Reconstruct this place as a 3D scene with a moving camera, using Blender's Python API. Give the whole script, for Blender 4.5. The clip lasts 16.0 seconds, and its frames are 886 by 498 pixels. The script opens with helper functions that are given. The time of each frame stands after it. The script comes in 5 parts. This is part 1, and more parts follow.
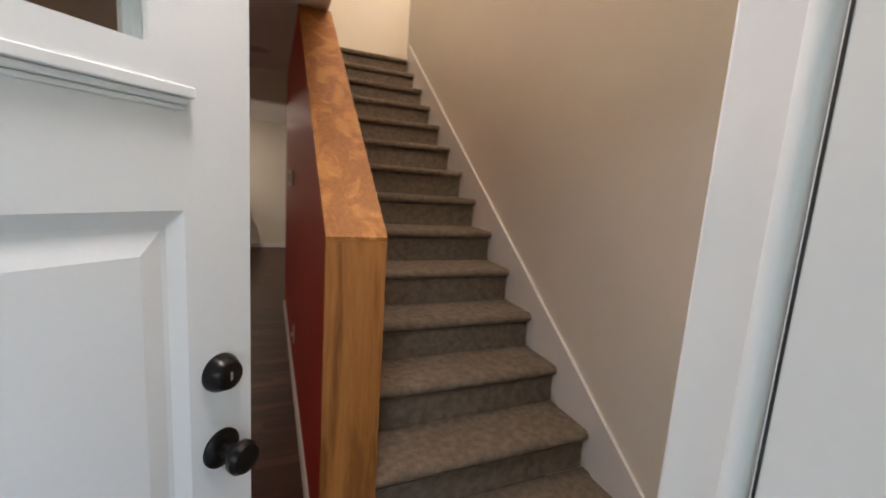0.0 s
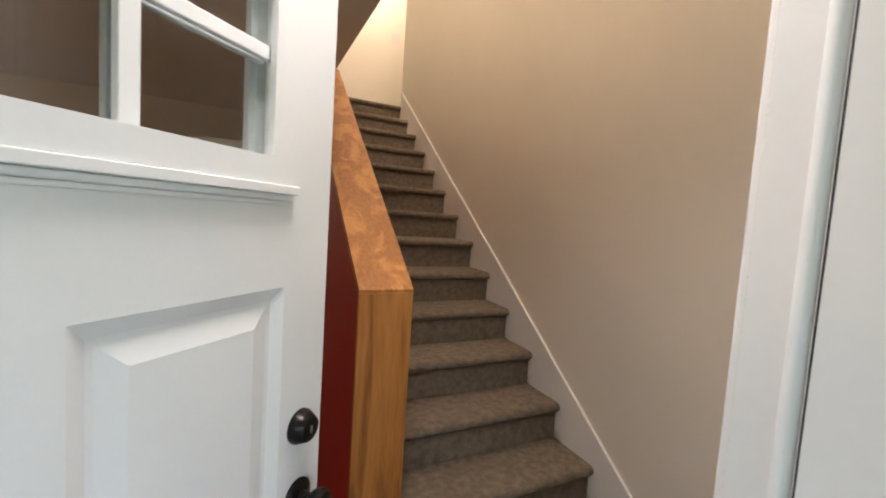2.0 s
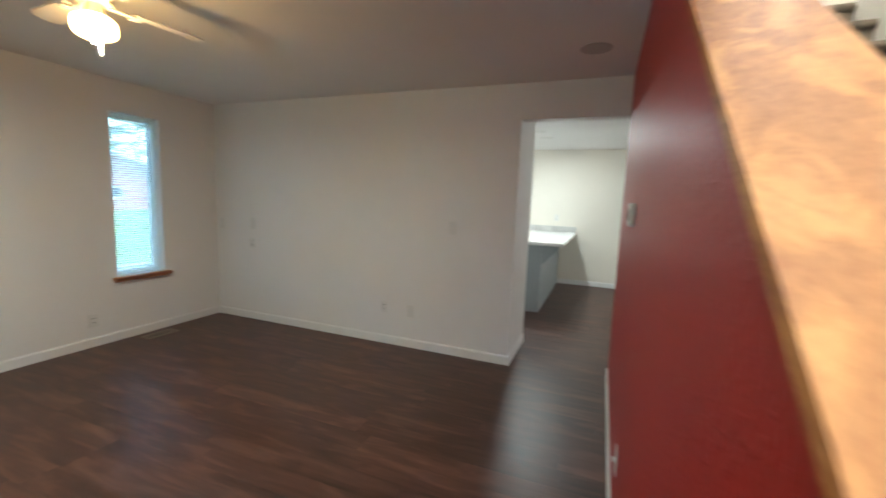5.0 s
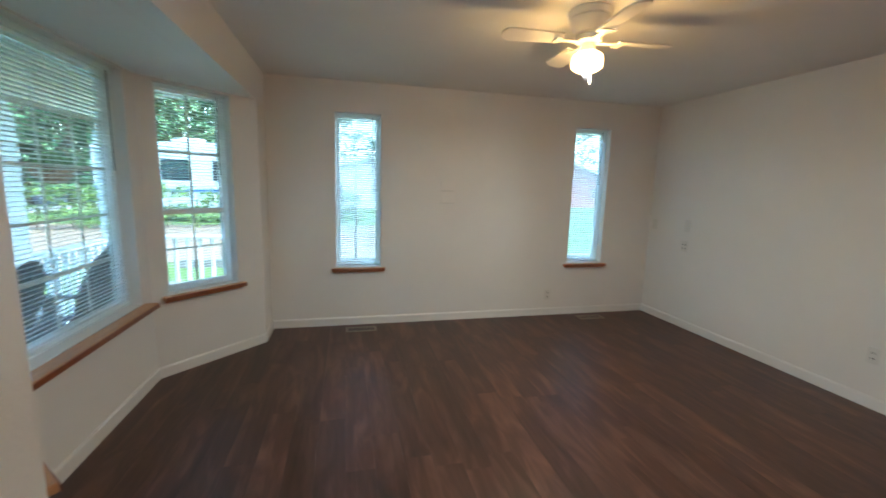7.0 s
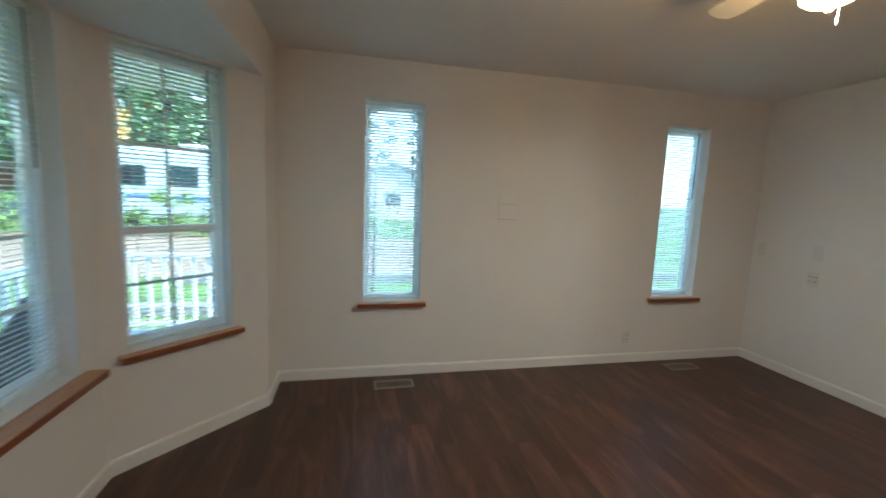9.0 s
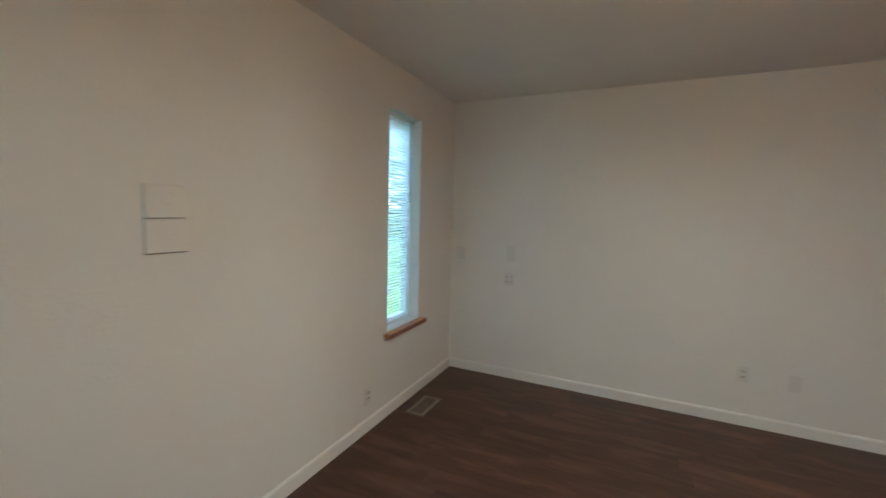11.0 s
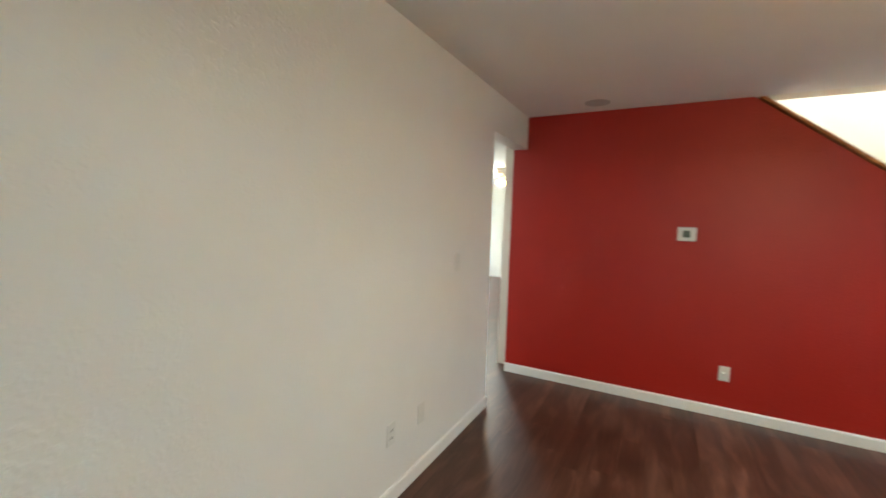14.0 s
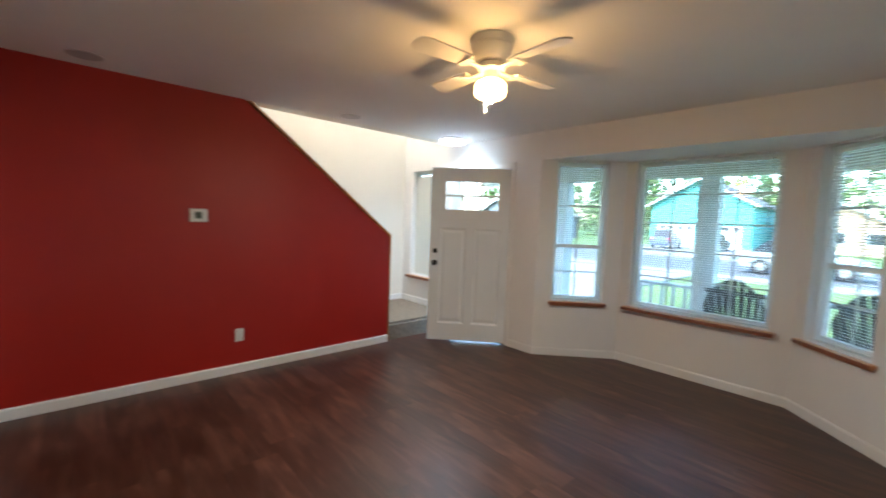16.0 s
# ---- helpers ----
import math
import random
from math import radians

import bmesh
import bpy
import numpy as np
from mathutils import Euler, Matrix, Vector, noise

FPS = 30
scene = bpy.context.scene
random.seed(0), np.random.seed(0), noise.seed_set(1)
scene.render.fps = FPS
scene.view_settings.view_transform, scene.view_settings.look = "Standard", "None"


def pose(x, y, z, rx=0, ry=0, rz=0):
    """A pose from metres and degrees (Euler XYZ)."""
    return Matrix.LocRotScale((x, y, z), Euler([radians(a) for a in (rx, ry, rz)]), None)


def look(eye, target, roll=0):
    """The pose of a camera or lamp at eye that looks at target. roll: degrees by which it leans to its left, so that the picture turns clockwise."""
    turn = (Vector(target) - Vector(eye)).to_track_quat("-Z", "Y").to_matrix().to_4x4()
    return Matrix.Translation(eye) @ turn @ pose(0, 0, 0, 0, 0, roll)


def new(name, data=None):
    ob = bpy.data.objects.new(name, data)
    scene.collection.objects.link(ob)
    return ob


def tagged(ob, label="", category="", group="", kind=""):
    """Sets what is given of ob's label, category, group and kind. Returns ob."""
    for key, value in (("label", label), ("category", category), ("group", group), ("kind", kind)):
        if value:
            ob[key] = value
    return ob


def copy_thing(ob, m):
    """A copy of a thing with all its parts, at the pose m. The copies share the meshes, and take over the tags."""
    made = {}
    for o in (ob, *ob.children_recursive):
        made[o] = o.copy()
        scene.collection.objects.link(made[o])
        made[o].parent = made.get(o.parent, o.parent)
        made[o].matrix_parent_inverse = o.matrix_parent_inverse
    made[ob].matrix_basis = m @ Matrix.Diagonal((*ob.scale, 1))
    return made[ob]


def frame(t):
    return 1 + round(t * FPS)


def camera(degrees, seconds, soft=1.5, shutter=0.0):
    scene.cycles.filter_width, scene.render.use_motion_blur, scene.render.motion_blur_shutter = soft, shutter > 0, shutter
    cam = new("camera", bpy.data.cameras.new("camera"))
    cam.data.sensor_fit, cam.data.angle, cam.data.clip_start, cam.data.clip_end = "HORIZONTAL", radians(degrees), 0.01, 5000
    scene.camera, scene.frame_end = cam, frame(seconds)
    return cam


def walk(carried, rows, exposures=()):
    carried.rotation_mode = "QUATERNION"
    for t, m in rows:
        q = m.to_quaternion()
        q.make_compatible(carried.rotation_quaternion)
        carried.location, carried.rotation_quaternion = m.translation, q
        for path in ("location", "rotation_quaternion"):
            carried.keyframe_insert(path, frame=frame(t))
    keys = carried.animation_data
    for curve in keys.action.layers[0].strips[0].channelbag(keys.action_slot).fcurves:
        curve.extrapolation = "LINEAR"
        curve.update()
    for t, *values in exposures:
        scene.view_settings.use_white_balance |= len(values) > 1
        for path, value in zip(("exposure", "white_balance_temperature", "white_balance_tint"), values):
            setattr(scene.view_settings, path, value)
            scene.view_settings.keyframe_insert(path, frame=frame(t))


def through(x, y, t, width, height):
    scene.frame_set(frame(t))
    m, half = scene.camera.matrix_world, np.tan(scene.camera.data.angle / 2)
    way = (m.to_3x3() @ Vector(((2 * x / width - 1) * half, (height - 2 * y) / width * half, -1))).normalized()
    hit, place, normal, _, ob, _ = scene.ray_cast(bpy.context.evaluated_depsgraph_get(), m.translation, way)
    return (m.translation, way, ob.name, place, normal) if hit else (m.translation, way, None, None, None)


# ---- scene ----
cam = camera(95.2, 16.0, soft=1.7, shutter=0.45)
PATH = [
    (0, (-0.157, -0.184, 1.41), (0.631, 1.629, 1.11), 3.9),
    (0.5, (-0.254, -0.174, 1.397), (0.789, 1.509, 1.114), 3.8),
    (1, (-0.268, -0.203, 1.447), (0.791, 1.472, 1.174), 3.7),
    (1.5, (-0.314, -0.23, 1.447), (0.668, 1.499, 1.239), 3.8),
    (2, (-0.335, -0.23, 1.485), (0.542, 1.562, 1.342), 3.7),
    (2.5, (-0.373, -0.202, 1.444), (0.385, 1.635, 1.221), 3.1),
    (3, (-0.365, -0.098, 1.436), (0.27, 1.785, 1.211), 2.2),
    (5.3, (-0.187, 0.888, 1.44), (-1.169, 2.614, 1.201), 2.3),
    (5.5, (-0.174, 0.81, 1.449), (-1.316, 2.432, 1.194), 3.0),
    (6, (-0.166, 0.777, 1.447), (-1.737, 1.977, 1.144), 2.3),
    (6.5, (-0.172, 0.788, 1.457), (-1.991, 1.559, 1.146), 1.6),
    (7, (-0.195, 0.725, 1.454), (-2.116, 1.188, 1.146), 1.6),
    (7.5, (-0.231, 0.693, 1.421), (-2.191, 0.94, 1.113), 2.0),
    (8, (-0.43, 0.593, 1.445), (-2.401, 0.741, 1.137), 2.3),
    (8.2, (-0.555, 0.514, 1.437), (-2.53, 0.654, 1.15), 2.3),
    (10.5, (-2.436, 0.678, 1.491), (-3.76, 2.162, 1.281), 1.8),
    (11, (-2.839, 0.881, 1.453), (-3.689, 2.682, 1.267), 1.5),
    (11.5, (-3.11, 1.138, 1.441), (-3.411, 3.109, 1.284), 1.0),
    (11.8, (-3.309, 1.367, 1.472), (-3.28, 3.36, 1.303), 1.2),
    (12, (-3.386, 1.491, 1.446), (-3.169, 3.473, 1.294), 1.1),
    (12.5, (-3.545, 1.897, 1.48), (-2.889, 3.78, 1.328), 1.3),
    (13, (-3.677, 2.315, 1.494), (-2.63, 4.012, 1.338), 1.9),
    (13.5, (-3.696, 2.753, 1.46), (-2.277, 4.156, 1.327), 2.2),
    (14, (-3.715, 3.136, 1.465), (-1.959, 4.082, 1.316), 1.8),
    (14.5, (-3.669, 3.478, 1.43), (-1.703, 3.822, 1.296), 1.3),
    (15, (-3.634, 3.691, 1.427), (-1.672, 3.324, 1.306), 0.7),
    (15.5, (-3.766, 3.764, 1.465), (-2.012, 2.813, 1.315), 1.5),
    (16, (-3.848, 3.710, 1.451), (-2.371, 2.369, 1.303), 2.2),
]
GAP = [
    (3.4, (-0.315, 0.03, 1.44), (0.235, 1.925, 1.21), 2.2),
    (3.8, (-0.17, 0.19, 1.44), (0.15, 2.12, 1.21), 2.3),
    (4.3, (-0.045, 0.44, 1.44), (-0.13, 2.40, 1.21), 2.3),
    (4.8, (-0.085, 0.74, 1.44), (-0.62, 2.63, 1.20), 2.4),
    (9.3, (-1.50, 0.56, 1.45), (-3.38, 1.18, 1.20), 2.2),
]
walk(cam, [(t, look(eye, target, roll)) for t, eye, target, roll in sorted(PATH + GAP)],
     [(0, 2.3, 7300, 22), (0.5, 2.35, 7300, 21), (1.0, 2.75, 7300, 20), (1.5, 2.65, 7600, 21), (2.5, 2.35, 7600, 20), (3.2, 2.45, 7600, 20), (5.3, 3.8, 5200, -3), (6.5, 3.7, 5250, -2), (8.2, 3.5, 5350, -2),
      (10.4, 3.35, 5550, 1), (11.5, 3.75, 5200, -5), (12.5, 4.1, 5150, -7), (13.5, 4.4, 5300, -8), (14.5, 4.3, 5500, -3), (15.3, 3.88, 5500, 1), (16, 3.7, 5550, 6)])

# ---- world, sun, lamps ----
world = bpy.data.worlds.new("sky")
scene.world = world
world.use_nodes = True
wn = world.node_tree
sky = wn.nodes.new("ShaderNodeTexSky")
sky.sky_type, sky.sun_disc = "NISHITA", False
sky.sun_elevation, sky.sun_rotation = radians(48), radians(21)
sky.dust_density, sky.air_density = 1.5, 1.2
wn.nodes["Background"].inputs[1].default_value = 0.15
wn.links.new(sky.outputs[0], wn.nodes["Background"].inputs[0])


def lamp(name, kind, matrix, energy, color, size=0.1, size_y=None, spread=None):
    d = bpy.data.lights.new(name, kind)
    d.energy, d.color = energy, color
    if kind == "AREA":
        d.shape = "RECTANGLE" if size_y else "DISK"
        d.size = size
        if size_y:
            d.size_y = size_y
        if spread:
            d.spread = radians(spread)
    elif kind == "SUN":
        d.angle = radians(size)
    else:
        d.shadow_soft_size = size
    ob = new(name, d)
    ob.matrix_world = matrix
    return ob


sun = lamp("sun", "SUN", look((0, 0, 10), (-3.0, -8.0, 2)), 1.0, (1, 0.97, 0.93), 15)


# ---- materials ----
def mat(name, color, rough=0.6, metal=0.0):
    m = bpy.data.materials.new(name)
    m.use_nodes = True
    b = m.node_tree.nodes["Principled BSDF"]
    b.inputs["Base Color"].default_value = (*color, 1)
    b.inputs["Roughness"].default_value = rough
    b.inputs["Metallic"].default_value = metal
    m.diffuse_color = (*color, 1)
    return m


def node(m, kind, **values):
    n = m.node_tree.nodes.new(kind)
    for k, v in values.items():
        n.inputs[k].default_value = v
    return n


def link(m, a, b):
    m.node_tree.links.new(a, b)


def coords(m, scale=(1, 1, 1), world_space=True):
    mp = node(m, "ShaderNodeMapping", Scale=scale)
    if world_space:
        g = node(m, "ShaderNodeNewGeometry")
        link(m, g.outputs["Position"], mp.inputs["Vector"])
    else:
        g = node(m, "ShaderNodeTexCoord")
        link(m, g.outputs["Object"], mp.inputs["Vector"])
    return mp.outputs[0]


def ramp(m, fac, stops):
    r = node(m, "ShaderNodeValToRGB")
    e = r.color_ramp.elements
    while len(e) < len(stops):
        e.new(0.5)
    for k, (p, c) in zip(e, stops):
        k.position, k.color = p, (*c, 1)
    link(m, fac, r.inputs[0])
    return r.outputs[0]


def noise_fac(m, vec, scale, detail=3, rough=0.5):
    n = node(m, "ShaderNodeTexNoise", Scale=scale, Detail=detail, Roughness=rough)
    link(m, vec, n.inputs["Vector"])
    return n.outputs["Fac"]


def bump(m, height, strength, distance):
    b = node(m, "ShaderNodeBump", Strength=strength, Distance=distance)
    link(m, height, b.inputs["Height"])
    link(m, b.outputs[0], m.node_tree.nodes["Principled BSDF"].inputs["Normal"])


def mixed(m, fac, a, b):
    x = m.node_tree.nodes.new("ShaderNodeMix")
    x.data_type = "RGBA"
    for sock, v in ((x.inputs[0], fac), (x.inputs[6], a), (x.inputs[7], b)):
        if hasattr(v, "is_output"):
            link(m, v, sock)
        else:
            sock.default_value = (*v, 1) if isinstance(v, tuple) else v
    return x.outputs[2]


def varied(name, color, rough=0.6, amount=0.12, big=0.8, fine=60, relief=0.3, distance=0.002, metal=0.0, per_thing=0.0, world_space=True):
    """A surface whose tone drifts at two scales, with fine relief."""
    m = mat(name, color, rough, metal)
    v = coords(m, world_space=world_space)
    lo = tuple(c * (1 - amount) for c in color)
    hi = tuple(min(1, c * (1 + amount * 0.6)) for c in color)
    a = ramp(m, noise_fac(m, v, big, 4), [(0.3, lo), (0.7, hi)])
    f = noise_fac(m, v, fine, 3)
    c = mixed(m, 0.25, a, ramp(m, f, [(0.3, lo), (0.7, hi)]))
    if per_thing:
        oi = node(m, "ShaderNodeObjectInfo")
        hs = node(m, "ShaderNodeHueSaturation")
        mr = node(m, "ShaderNodeMapRange")
        mr.inputs["To Min"].default_value, mr.inputs["To Max"].default_value = 1 - per_thing, 1 + per_thing
        link(m, oi.outputs["Random"], mr.inputs["Value"])
        link(m, mr.outputs[0], hs.inputs["Value"])
        link(m, c, hs.inputs["Color"])
        c = hs.outputs[0]
    link(m, c, m.node_tree.nodes["Principled BSDF"].inputs["Base Color"])
    if relief:
        bump(m, f, relief, distance)
    return m


def textured_paint(name, color, rough, amount=0.05, relief=0.4, scale=62):
    """Roller or knock-down textured wall paint."""
    m = mat(name, color, rough)
    v = coords(m)
    vo = node(m, "ShaderNodeTexNoise", Scale=scale, Detail=2.0, Roughness=0.4, Distortion=0.6)
    link(m, v, vo.inputs["Vector"])
    blobs = node(m, "ShaderNodeMapRange")
    blobs.inputs["From Min"].default_value, blobs.inputs["From Max"].default_value = 0.5, 0.68
    link(m, vo.outputs["Fac"], blobs.inputs["Value"])
    fine = noise_fac(m, v, 220, 2)
    add = node(m, "ShaderNodeMath")
    add.operation = "MULTIPLY_ADD"
    add.inputs[1].default_value = 0.25
    link(m, fine, add.inputs[0])
    link(m, blobs.outputs[0], add.inputs[2])
    lo = tuple(c * (1 - amount) for c in color)
    base = ramp(m, noise_fac(m, v, 0.9, 5, 0.6), [(0.35, lo), (0.65, color)])
    link(m, base, m.node_tree.nodes["Principled BSDF"].inputs["Base Color"])
    bump(m, add.outputs[0], relief, 0.0012)
    return m


def wood(name, dark, mid, light, rough, axis, stretch=9.0, scale=5.0, relief=0.2, rings=0.0, per_thing=0.0):
    """Wood with its grain along one axis of the world (0, 1, 2)."""
    m = mat(name, mid, rough)
    sc = [stretch] * 3
    sc[axis] = 1.0
    src = coords(m, tuple(sc))
    if per_thing:
        oi = node(m, "ShaderNodeObjectInfo")
        mul = node(m, "ShaderNodeVectorMath")
        mul.operation = "SCALE"
        comb = node(m, "ShaderNodeCombineXYZ")
        for k in range(3):
            link(m, oi.outputs["Random"], comb.inputs[k])
        link(m, comb.outputs[0], mul.inputs[0])
        mul.inputs["Scale"].default_value = 37.0
        ad = node(m, "ShaderNodeVectorMath")
        link(m, src, ad.inputs[0])
        link(m, mul.outputs[0], ad.inputs[1])
        src = ad.outputs[0]
    n1 = node(m, "ShaderNodeTexNoise", Scale=scale * 0.35, Detail=5.0, Roughness=0.62, Distortion=0.9)
    link(m, src, n1.inputs["Vector"])
    n2 = noise_fac(m, src, scale * 3, 5, 0.65)
    fac = n1.outputs["Fac"]
    if rings:
        w = node(m, "ShaderNodeMath")
        w.operation = "MULTIPLY"
        w.inputs[1].default_value = rings
        link(m, fac, w.inputs[0])
        s = node(m, "ShaderNodeMath")
        s.operation = "PINGPONG"
        s.inputs[1].default_value = 0.5
        link(m, w.outputs[0], s.inputs[0])
        d = node(m, "ShaderNodeMath")
        d.operation = "MULTIPLY"
        d.inputs[1].default_value = 2.0
        link(m, s.outputs[0], d.inputs[0])
        fac = d.outputs[0]
    c1 = ramp(m, fac, [(0.25, dark), (0.5, mid), (0.75, light)])
    c2 = ramp(m, n2, [(0.3, dark), (0.6, light)])
    c = mixed(m, 0.35, c1, c2)
    if per_thing:
        hs = node(m, "ShaderNodeHueSaturation")
        mr = node(m, "ShaderNodeMapRange")
        mr.inputs["To Min"].default_value, mr.inputs["To Max"].default_value = 1 - per_thing, 1 + per_thing
        link(m, oi.outputs["Random"], mr.inputs["Value"])
        link(m, mr.outputs[0], hs.inputs["Value"])
        link(m, c, hs.inputs["Color"])
        c = hs.outputs[0]
    link(m, c, m.node_tree.nodes["Principled BSDF"].inputs["Base Color"])
    bump(m, n2, relief, 0.001)
    return m


WALL = textured_paint("wall paint, warm white", (0.80, 0.785, 0.76), 0.5)
CREAM = textured_paint("wall paint, cream", (0.80, 0.755, 0.67), 0.5, relief=0.2)
CEIL = textured_paint("ceiling paint", (0.83, 0.82, 0.80), 0.8, relief=0.25)
RED = textured_paint("wall paint, red", (0.36, 0.0075, 0.0015), 0.46, amount=0.1, relief=0.6)
TRIM = varied("trim paint, white", (0.80, 0.79, 0.77), 0.35, 0.04, 2, 90, 0.08)
DOORW = varied("door paint, white", (0.76, 0.79, 0.80), 0.38, 0.04, 3, 120, 0.08)
VINYL = varied("window vinyl, white", (0.84, 0.85, 0.84), 0.3, 0.03, 3, 90, 0.05)


def slat_material(name, color, through):
    """Thin painted slats that let part of the daylight through."""
    m = mat(name, color, 0.4)
    tr = node(m, "ShaderNodeBsdfTranslucent", Color=(*color, 1))
    mx = node(m, "ShaderNodeMixShader", Fac=through)
    link(m, m.node_tree.nodes["Principled BSDF"].outputs[0], mx.inputs[1])
    link(m, tr.outputs[0], mx.inputs[2])
    link(m, mx.outputs[0], m.node_tree.nodes["Material Output"].inputs["Surface"])
    return m


SLAT = slat_material("blind slat, white", (0.92, 0.94, 0.92), 0.78)
# translucence added so daylight makes the window frames glow, as glare would
FRAMEV = slat_material("window vinyl, glow added", (0.90, 0.92, 0.91), 0.40)
# clear wand; its dark look against the bright window is put into the colour
WAND = varied("tilt wand, backlit dark", (0.16, 0.17, 0.17), 0.25, 0.05, 3, 40, 0.0)
# SLAT copy with the porch shade and cream room light put into its colour
SLATSHADED = slat_material("blind slat, shaded copy", (0.80, 0.78, 0.70), 0.12)


def plank_floor():
    """Vinyl planks: long soft grain along x, tone drifting from plank to plank and within each."""
    m = mat("vinyl plank, dark walnut", (0.04, 0.02, 0.014), 0.28)
    b = m.node_tree.nodes["Principled BSDF"]
    oi = node(m, "ShaderNodeObjectInfo")
    g = node(m, "ShaderNodeNewGeometry")
    ofs = node(m, "ShaderNodeVectorMath")
    ofs.operation = "SCALE"
    comb = node(m, "ShaderNodeCombineXYZ")
    tot = node(m, "ShaderNodeMath")
    link(m, oi.outputs["Random"], tot.inputs[0])
    link(m, g.outputs["Random Per Island"], tot.inputs[1])
    for k in range(3):
        link(m, tot.outputs[0], comb.inputs[k])
    link(m, comb.outputs[0], ofs.inputs[0])
    ofs.inputs["Scale"].default_value = 23.0
    ad = node(m, "ShaderNodeVectorMath")
    link(m, coords(m, (1.8, 8.0, 8.0)), ad.inputs[0])
    link(m, ofs.outputs[0], ad.inputs[1])
    n1 = node(m, "ShaderNodeTexNoise", Scale=1.3, Detail=3.0, Roughness=0.5, Distortion=0.7)
    link(m, ad.outputs[0], n1.inputs["Vector"])
    ad2 = node(m, "ShaderNodeVectorMath")
    link(m, coords(m, (1.6, 34.0, 34.0)), ad2.inputs[0])
    link(m, ofs.outputs[0], ad2.inputs[1])
    n2 = node(m, "ShaderNodeTexNoise", Scale=1.4, Detail=2.0, Roughness=0.5, Distortion=0.0)
    link(m, ad2.outputs[0], n2.inputs["Vector"])
    c1 = ramp(m, n1.outputs["Fac"], [(0.26, (0.031, 0.0122, 0.0078)), (0.5, (0.077, 0.0320, 0.0210)), (0.72, (0.170, 0.079, 0.0530))])
    c2 = ramp(m, n2.outputs["Fac"], [(0.35, (0.022, 0.0105, 0.0076)), (0.65, (0.070, 0.035, 0.0250))])
    c = mixed(m, 0.28, c1, c2)
    hs = node(m, "ShaderNodeHueSaturation")
    mr = node(m, "ShaderNodeMapRange")
    mr.inputs["To Min"].default_value, mr.inputs["To Max"].default_value = 0.80, 1.22
    link(m, oi.outputs["Random"], mr.inputs["Value"])
    link(m, mr.outputs[0], hs.inputs["Value"])
    link(m, c, hs.inputs["Color"])
    link(m, hs.outputs[0], b.inputs["Base Color"])
    rr = node(m, "ShaderNodeMapRange")
    rr.inputs["To Min"].default_value, rr.inputs["To Max"].default_value = 0.33, 0.46
    link(m, n1.outputs["Fac"], rr.inputs["Value"])
    link(m, rr.outputs[0], b.inputs["Roughness"])
    bump(m, n2.outputs["Fac"], 0.016, 0.0005)
    return m


FLOORM = plank_floor()
CAPY = wood("honey oak, cap", (0.32, 0.105, 0.020), (0.48, 0.185, 0.040), (0.60, 0.270, 0.070), 0.55, 1, 14.0, 2.0, 0.2, rings=1.7)
CAPZ = wood("honey oak, upright", (0.22, 0.07, 0.013), (0.40, 0.15, 0.032), (0.50, 0.205, 0.05), 0.45, 2, 12.0, 2.0, 0.2, rings=2.4)
SILLX = wood("sill oak, along x", (0.30, 0.12, 0.045), (0.48, 0.23, 0.10), (0.60, 0.33, 0.16), 0.4, 0, 8.0, 6.0, 0.15)
SILLY = wood("sill oak, along y", (0.30, 0.12, 0.045), (0.48, 0.23, 0.10), (0.60, 0.33, 0.16), 0.4, 1, 8.0, 6.0, 0.15)
SILLEDGE = wood("sill oak, dark edge", (0.12, 0.035, 0.018), (0.22, 0.07, 0.03), (0.30, 0.11, 0.05), 0.35, 1, 8.0, 6.0, 0.15)
CARPET = varied("carpet, taupe", (0.25, 0.20, 0.148), 1.0, 0.38, 30, 170, 1.0, 0.014)
BLACK = varied("oil-rubbed bronze", (0.012, 0.010, 0.010), 0.28, 0.2, 9, 90, 0.05, metal=0.6)
PLATE = varied("plate plastic, white", (0.72, 0.71, 0.68), 0.35, 0.03, 9, 90, 0.0)
DARK = mat("slot black", (0.01, 0.01, 0.01), 0.5)
STEEL = varied("brushed steel", (0.55, 0.54, 0.52), 0.35, 0.1, 9, 150, 0.1, metal=0.9)
GREY = varied("cabinet paint, grey", (0.33, 0.36, 0.38), 0.45, 0.05, 2, 80, 0.1)
COUNTER = varied("counter quartz, white", (0.80, 0.80, 0.80), 0.15, 0.05, 5, 200, 0.0)


def glass(name, tint=(0.95, 0.98, 0.97)):
    m = mat(name, tint, 0.0)
    b = m.node_tree.nodes["Principled BSDF"]
    b.inputs["Transmission Weight"].default_value = 1.0
    b.inputs["IOR"].default_value = 1.45
    return m


def emit(name, color, strength, base=(0.8, 0.8, 0.8)):
    m = mat(name, base, 0.4)
    b = m.node_tree.nodes["Principled BSDF"]
    b.inputs["Emission Color"].default_value = (*color, 1)
    b.inputs["Emission Strength"].default_value = strength
    return m


# dark tint put in to dim the bright outdoors seen through the panes
GLASS = glass("window glass, tinted to dim outdoors", (0.75, 0.80, 0.78))


